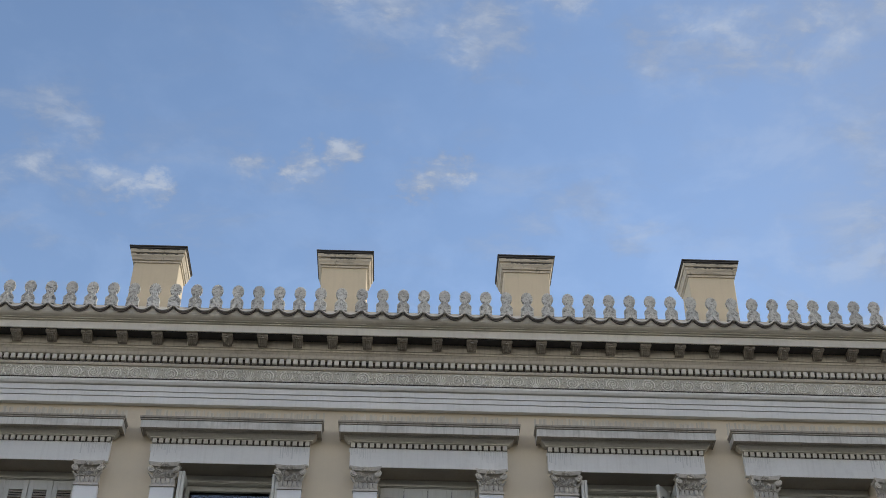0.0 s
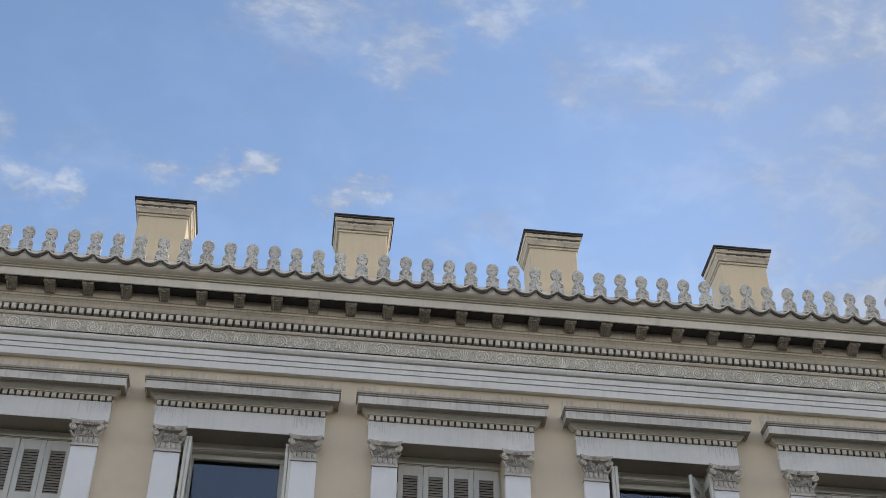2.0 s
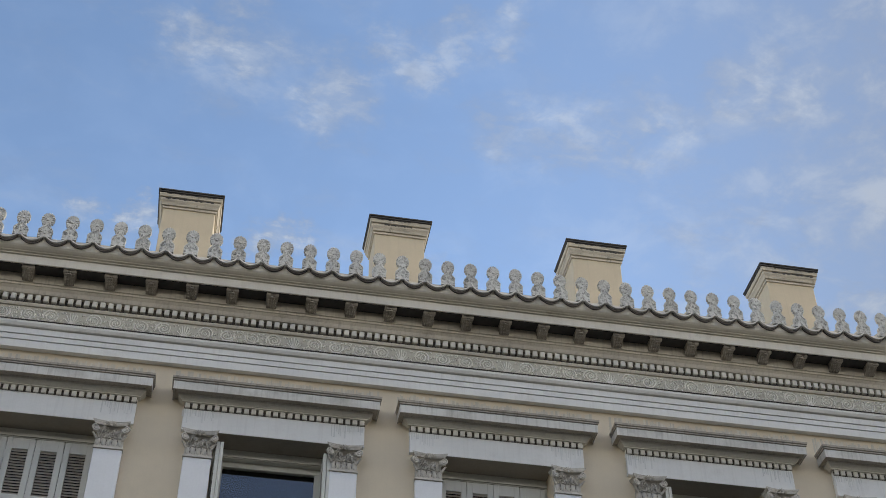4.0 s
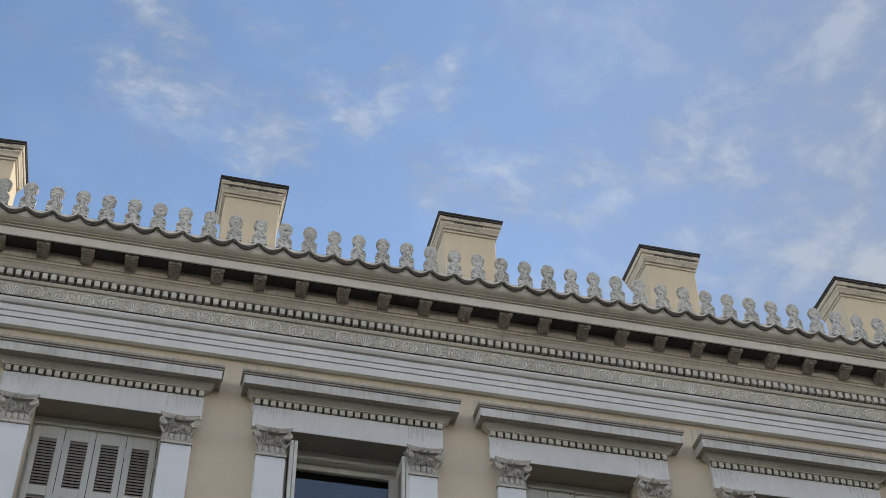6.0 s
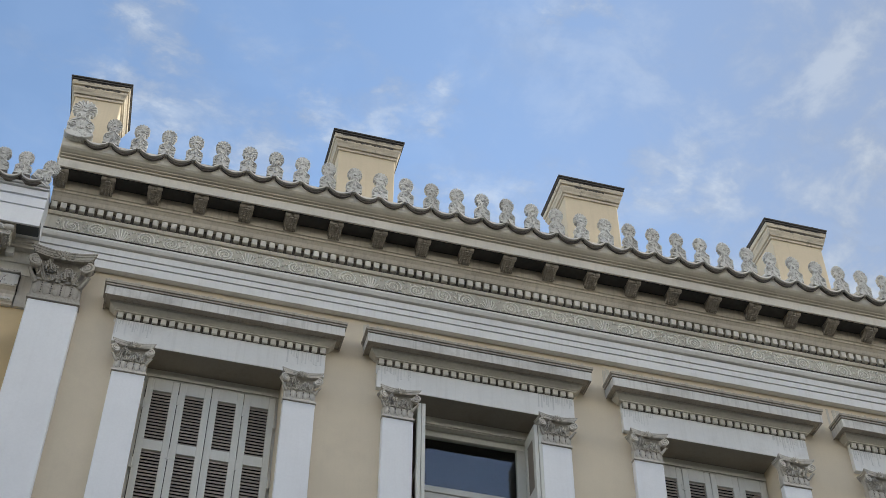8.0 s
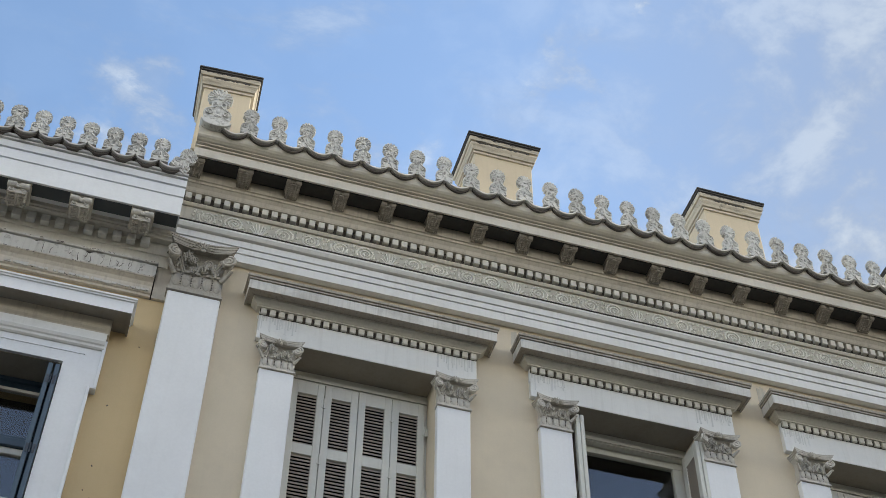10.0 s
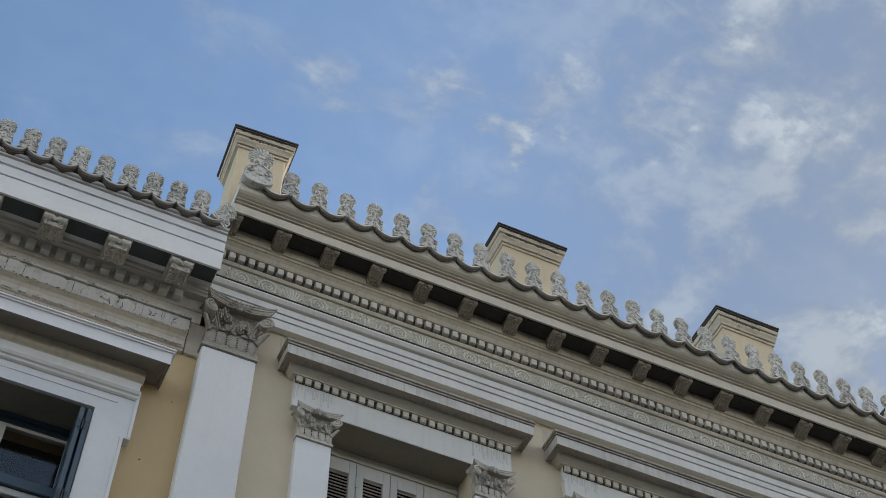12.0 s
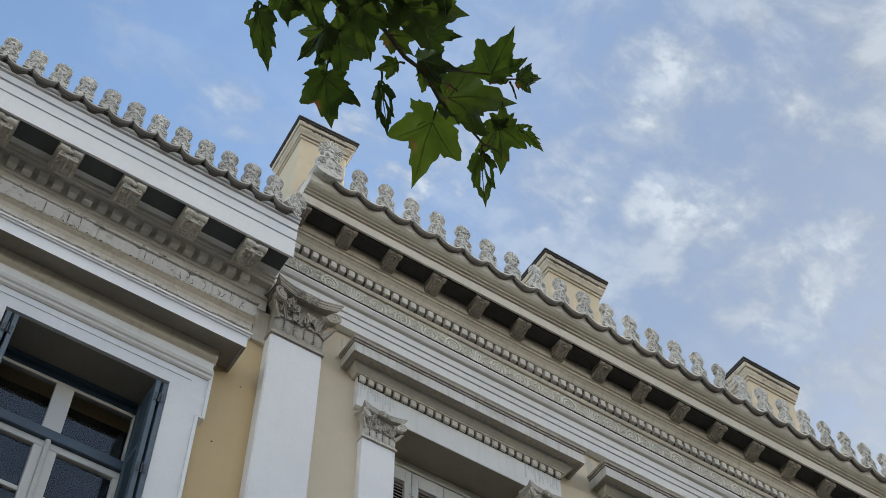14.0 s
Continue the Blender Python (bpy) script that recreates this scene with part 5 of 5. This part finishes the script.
tube(bm, [(BC, FY - 0.012, 5.45 + UP), (BC, FY - 0.012, 7.45 + UP)], 0.022, 8)
part("astragal", bm, M_SASH, bwin)
bm = shutter(bmesh.new(), 0.32, 5.45 + UP, 8.11 + UP, [(8.03 + UP, 7.5 + UP), (7.42 + UP, 6.9 + UP), (6.82 + UP, 6.2 + UP)])
blue_leaf = finish("shutter", bm, M_BLUE)
blue_leaf.materials.append(M_BLUE)
bm = bmesh.new()
for sx in (-1, 1):
    box(bm, sx * 0.026 - 0.011, sx * 0.026 + 0.011, -0.005, 0.0, -0.045, 0.045, 0.002)
    for z in (-0.03, 0.03):
        blob(bm, (sx * 0.026, -0.006, z), (0.004, 0.003, 0.004), 0, 6, 4)
tube(bm, [(0, -0.006, -0.05), (0, -0.006, 0.05)], 0.006, 8)
iron_hinge = finish("hinge", bm, M_HINGE)
for s in (-1, 1):
    for k, (o, turn) in enumerate(((0.555, 90), (0.612, 89))):
        ob = new("shutter", blue_leaf)
        under(ob, bwin, "blue-grey louvred shutter folded back")
        ob.matrix_basis = pose(BC + s * o + 0.02, 15.19, 0, 0, 0, turn)
    for z in (7.93, 7.2):
        piece("hinge", iron_hinge, bwin, (BC + s * 0.584, 15.192, z + UP))

# daylight passes the panes
for ob in list(bpy.data.objects):
    if ob.name.split(".")[0] == "pane":
        ob.visible_shadow = False

# ---------------------------------------------------------------- the plane tree
tree = thing("plane_tree", (-12.6, 8.6, 0.0), "plane tree branch with green lobed leaves over the pavement", "tree")


def rod(pts, r0, r1, sides=8):
    """A tapered limb with a little crookedness."""
    bm = bmesh.new()
    tube(bm, pts, r0, sides, lambda u: 1 + (r1 / r0 - 1) * u)
    return bm


part("trunk", rod([(-12.6, 8.6, -0.05), (-12.58, 8.62, 0.8), (-12.50, 8.58, 1.8), (-12.52, 8.66, 2.8), (-12.40, 8.7, 3.9), (-12.30, 8.62, 5.2), (-12.42, 8.7, 6.8)], 0.20, 0.07, 12), M_BARK, tree, "tapered brown trunk", 40)
part("limb", rod([(-12.46, 8.68, 3.4), (-11.9, 8.85, 4.05), (-11.2, 9.05, 4.55), (-10.4, 9.30, 4.62), (-9.85, 9.45, 4.47), (-9.416, 9.557, 4.314)], 0.055, 0.009), M_BARK, tree, "", 40)
branch = part("branch", rod([(-9.416, 9.557, 4.314), (-9.244, 9.557, 4.340), (-9.078, 9.539, 4.373), (-8.968, 9.552, 4.393), (-8.888, 9.573, 4.412), (-8.821, 9.604, 4.416), (-8.773, 9.613, 4.423), (-8.714, 9.649, 4.424), (-8.672, 9.660, 4.424), (-8.631, 9.669, 4.424), (-8.590, 9.683, 4.420), (-8.556, 9.683, 4.426)], 0.0062, 0.0020, 7), M_BARK, tree, "thin dark twig with lobed leaves", 40)
for a, b in (((-8.712, 9.651, 4.423), (-8.698, 9.697, 4.432)), ((-8.591, 9.683, 4.421), (-8.581, 9.705, 4.413)), ((-8.816, 9.613, 4.411), (-8.829, 9.624, 4.410)), ((-8.736, 9.614, 4.423), (-8.690, 9.621, 4.440)), ((-8.631, 9.669, 4.424), (-8.585, 9.667, 4.443)), ((-8.637, 9.587, 4.473), (-8.584, 9.559, 4.501)), ((-8.602, 9.568, 4.486), (-8.576, 9.585, 4.476)), ((-8.849, 9.639, 4.385), (-8.836, 9.661, 4.372)), ((-9.131, 9.604, 4.330), (-9.113, 9.624, 4.319)), ((-8.772, 9.612, 4.423), (-8.640, 9.571, 4.480)), ((-8.968, 9.552, 4.393), (-8.957, 9.617, 4.374)), ((-8.961, 9.632, 4.368), (-8.942, 9.685, 4.339)), ((-8.773, 9.613, 4.423), (-8.786, 9.601, 4.431)), ((-8.888, 9.573, 4.412), (-8.960, 9.539, 4.364)), ((-8.821, 9.604, 4.416), (-8.864, 9.587, 4.434))):
    m = [a[i] * 0.5 + b[i] * 0.5 + (0.008 if i == 2 else 0) for i in range(3)]
    part("twig", rod([a, m, b], 0.0028, 0.0016, 5), M_BARK, branch)


def leaf_outline(kind):
    """Pointed, toothed lobes round a heart-shaped base; kind 1 has three broad lobes, kind 2 is a narrow half-curled blade."""
    lobes = {0: ((-112, 0.50), (-54, 0.80), (0, 1.0), (54, 0.82), (112, 0.50)), 1: ((-98, 0.46), (-46, 0.88), (0, 1.0), (46, 0.80), (102, 0.42)), 2: ((-60, 0.52), (-24, 0.74), (0, 1.0), (24, 0.72), (60, 0.50))}[kind]
    out = []
    for k in range(-38, 39):
        a = k * 4.2
        r = 0.14
        for a0, r0 in lobes:
            d = abs(a - a0)
            r = max(r, r0 * (1 - 0.45 * min(1.0, d / 24.0) ** 0.8) * (1.0 if d < 30 else max(0.0, 1 - (d - 30) / 40)))
        if k % 3 == 0 and r > 0.3:
            r *= 1.07
        if abs(a) > 132:
            r = min(r, 0.14 + 0.5 * (160 - abs(a)) / 28 * 0.5)
        out.append((r * math.sin(radians(a)), r * math.cos(radians(a))))
    return out


LEAF_RANDOM = random.Random(11)


def plane_leaf(parent, base, tip, kind, lean):
    """One leaf blade from its stalk end to its tip, creased along the midrib and drooping."""
    bm = bmesh.new()
    base, tip = Vector(base), Vector(tip)
    ax = (tip - base)
    size = ax.length / 1.0
    ax.normalize()
    facing = Matrix.Rotation(radians(lean), 3, ax) @ Vector((-0.28, -0.40, -0.87))
    side = ax.cross(facing).normalized()
    nrm = side.cross(ax).normalized()
    out = leaf_outline(kind)
    curl = 1.3 if kind == 2 else 0.5
    jit = [LEAF_RANDOM.uniform(0.96, 1.04) for _ in out]

    def place(u, v):
        lift = -curl * u * u * 0.8 + 0.10 * abs(u) - 0.22 * max(0, v) ** 2 + 0.12 * math.sin(7 * u + 6 * v + lean) + 0.05 * math.sin(17 * u - 11 * v)
        return base + side * (u * size * (0.60 if kind == 2 else 0.88)) + ax * (v * size * 1.0) + nrm * (lift * size * 0.5)
    rings = []
    for f in (1.0, 0.66, 0.33):
        rings.append([bm.verts.new(place(x * f * j, y * f * j + (1 - f) * 0.02)) for (x, y), j in zip(out, jit)])
    mid = bm.verts.new(place(0, 0.02))
    n = len(out)
    eaten = {(k0 + q) % n for k0 in (LEAF_RANDOM.randrange(n), LEAF_RANDOM.randrange(n), LEAF_RANDOM.randrange(n)) for q in range(5)} if kind == 2 else set()
    for a, b in zip(rings, rings[1:]):
        for i in range(n):
            j = (i + 1) % n
            if i not in eaten or a is rings[0]:
                bm.faces.new((a[i], a[j], b[j], b[i]))
    for i in range(n):
        bm.faces.new((rings[-1][i], rings[-1][(i + 1) % n], mid))
    k = len(bm.faces)
    # midrib and side veins stand out below the blade
    lobes = ((0, 0.92), (-50, 0.66), (50, 0.66)) if kind != 2 else ((0, 0.92),)
    for a, r in lobes:
        pts = [place(math.sin(radians(a)) * r * u, 0.03 + math.cos(radians(a)) * r * u) + nrm * 0.0012 for u in (0.0, 0.33, 0.66, 1.0)]
        tube(bm, pts, 0.0013, 4, lambda u: 1.0 - 0.6 * u)
    for i, f in enumerate(bm.faces):
        f.material_index = 0 if i < k else 1
    ob = part("leaf", bm, M_LEAF, parent, "", 60)
    ob.data.materials.append(M_VEIN)
    return ob


plane_leaf(branch, (-8.698, 9.697, 4.432), (-8.664, 9.829, 4.401), 0, 6)
plane_leaf(branch, (-8.702, 9.640, 4.436), (-8.572, 9.592, 4.483), 1, -20)
plane_leaf(branch, (-8.643, 9.573, 4.480), (-8.660, 9.471, 4.481), 1, 15)
plane_leaf(branch, (-8.584, 9.559, 4.500), (-8.537, 9.542, 4.525), 1, 5)
plane_leaf(branch, (-8.573, 9.648, 4.459), (-8.514, 9.724, 4.437), 1, -15)
plane_leaf(branch, (-8.541, 9.625, 4.446), (-8.477, 9.638, 4.429), 2, 20)
plane_leaf(branch, (-8.563, 9.650, 4.466), (-8.589, 9.611, 4.481), 1, 10)
plane_leaf(branch, (-8.581, 9.705, 4.413), (-8.509, 9.796, 4.400), 2, 4)
plane_leaf(branch, (-8.836, 9.661, 4.372), (-8.785, 9.723, 4.329), 2, 8)
plane_leaf(branch, (-8.829, 9.624, 4.410), (-8.861, 9.642, 4.387), 1, -10)
plane_leaf(branch, (-8.942, 9.685, 4.339), (-8.880, 9.771, 4.328), 1, 4)
plane_leaf(branch, (-8.959, 9.663, 4.376), (-8.938, 9.712, 4.371), 2, 14)
plane_leaf(branch, (-9.113, 9.624, 4.319), (-9.043, 9.712, 4.300), 2, -6)
plane_leaf(branch, (-8.958, 9.537, 4.364), (-8.885, 9.625, 4.355), 0, 12)
plane_leaf(branch, (-8.957, 9.617, 4.374), (-8.900, 9.694, 4.371), 1, -12)
plane_leaf(branch, (-8.985, 9.608, 4.361), (-9.004, 9.677, 4.333), 1, 20)
plane_leaf(branch, (-8.891, 9.497, 4.366), (-8.772, 9.455, 4.397), 0, -8)
plane_leaf(branch, (-8.813, 9.541, 4.419), (-8.749, 9.518, 4.433), 1, 14)
plane_leaf(branch, (-8.786, 9.601, 4.431), (-8.713, 9.578, 4.443), 1, -24)
plane_leaf(branch, (-8.864, 9.587, 4.434), (-8.799, 9.606, 4.432), 1, 30)
plane_leaf(branch, (-8.769, 9.616, 4.432), (-8.716, 9.637, 4.430), 1, -5)
plane_leaf(branch, (-9.092, 9.582, 4.335), (-9.052, 9.631, 4.329), 1, 5)
plane_leaf(branch, (-9.052, 9.564, 4.358), (-8.988, 9.618, 4.357), 0, -14)
plane_leaf(branch, (-8.955, 9.478, 4.365), (-8.861, 9.522, 4.372), 0, 25)
plane_leaf(branch, (-8.858, 9.426, 4.386), (-8.805, 9.479, 4.375), 1, -20)
plane_leaf(branch, (-9.014, 9.534, 4.398), (-8.963, 9.568, 4.352), 0, 10)
plane_leaf(branch, (-8.611, 9.574, 4.481), (-8.614, 9.562, 4.487), 1, 0)
plane_leaf(branch, (-8.578, 9.585, 4.477), (-8.571, 9.588, 4.473), 2, 0)
plane_leaf(branch, (-8.905, 9.493, 4.426), (-8.821, 9.534, 4.412), 0, -30)
# leaves further back along the limb, towards the trunk
for i in range(60):
    u = i / 59
    b = Vector((-9.60 - 2.5 * u, 9.47 - 0.60 * u, 4.55 - 0.4 * u * u)) + Vector((LEAF_RANDOM.uniform(-0.15, 0.15), LEAF_RANDOM.uniform(-0.35, 0.35), LEAF_RANDOM.uniform(-0.15, 0.5)))
    d = Vector((LEAF_RANDOM.uniform(-1, 1), LEAF_RANDOM.uniform(-1, 1), LEAF_RANDOM.uniform(-1, 0.2))).normalized() * LEAF_RANDOM.uniform(0.09, 0.15)
    plane_leaf(tree, b, b + d, i % 2, LEAF_RANDOM.uniform(-50, 50))
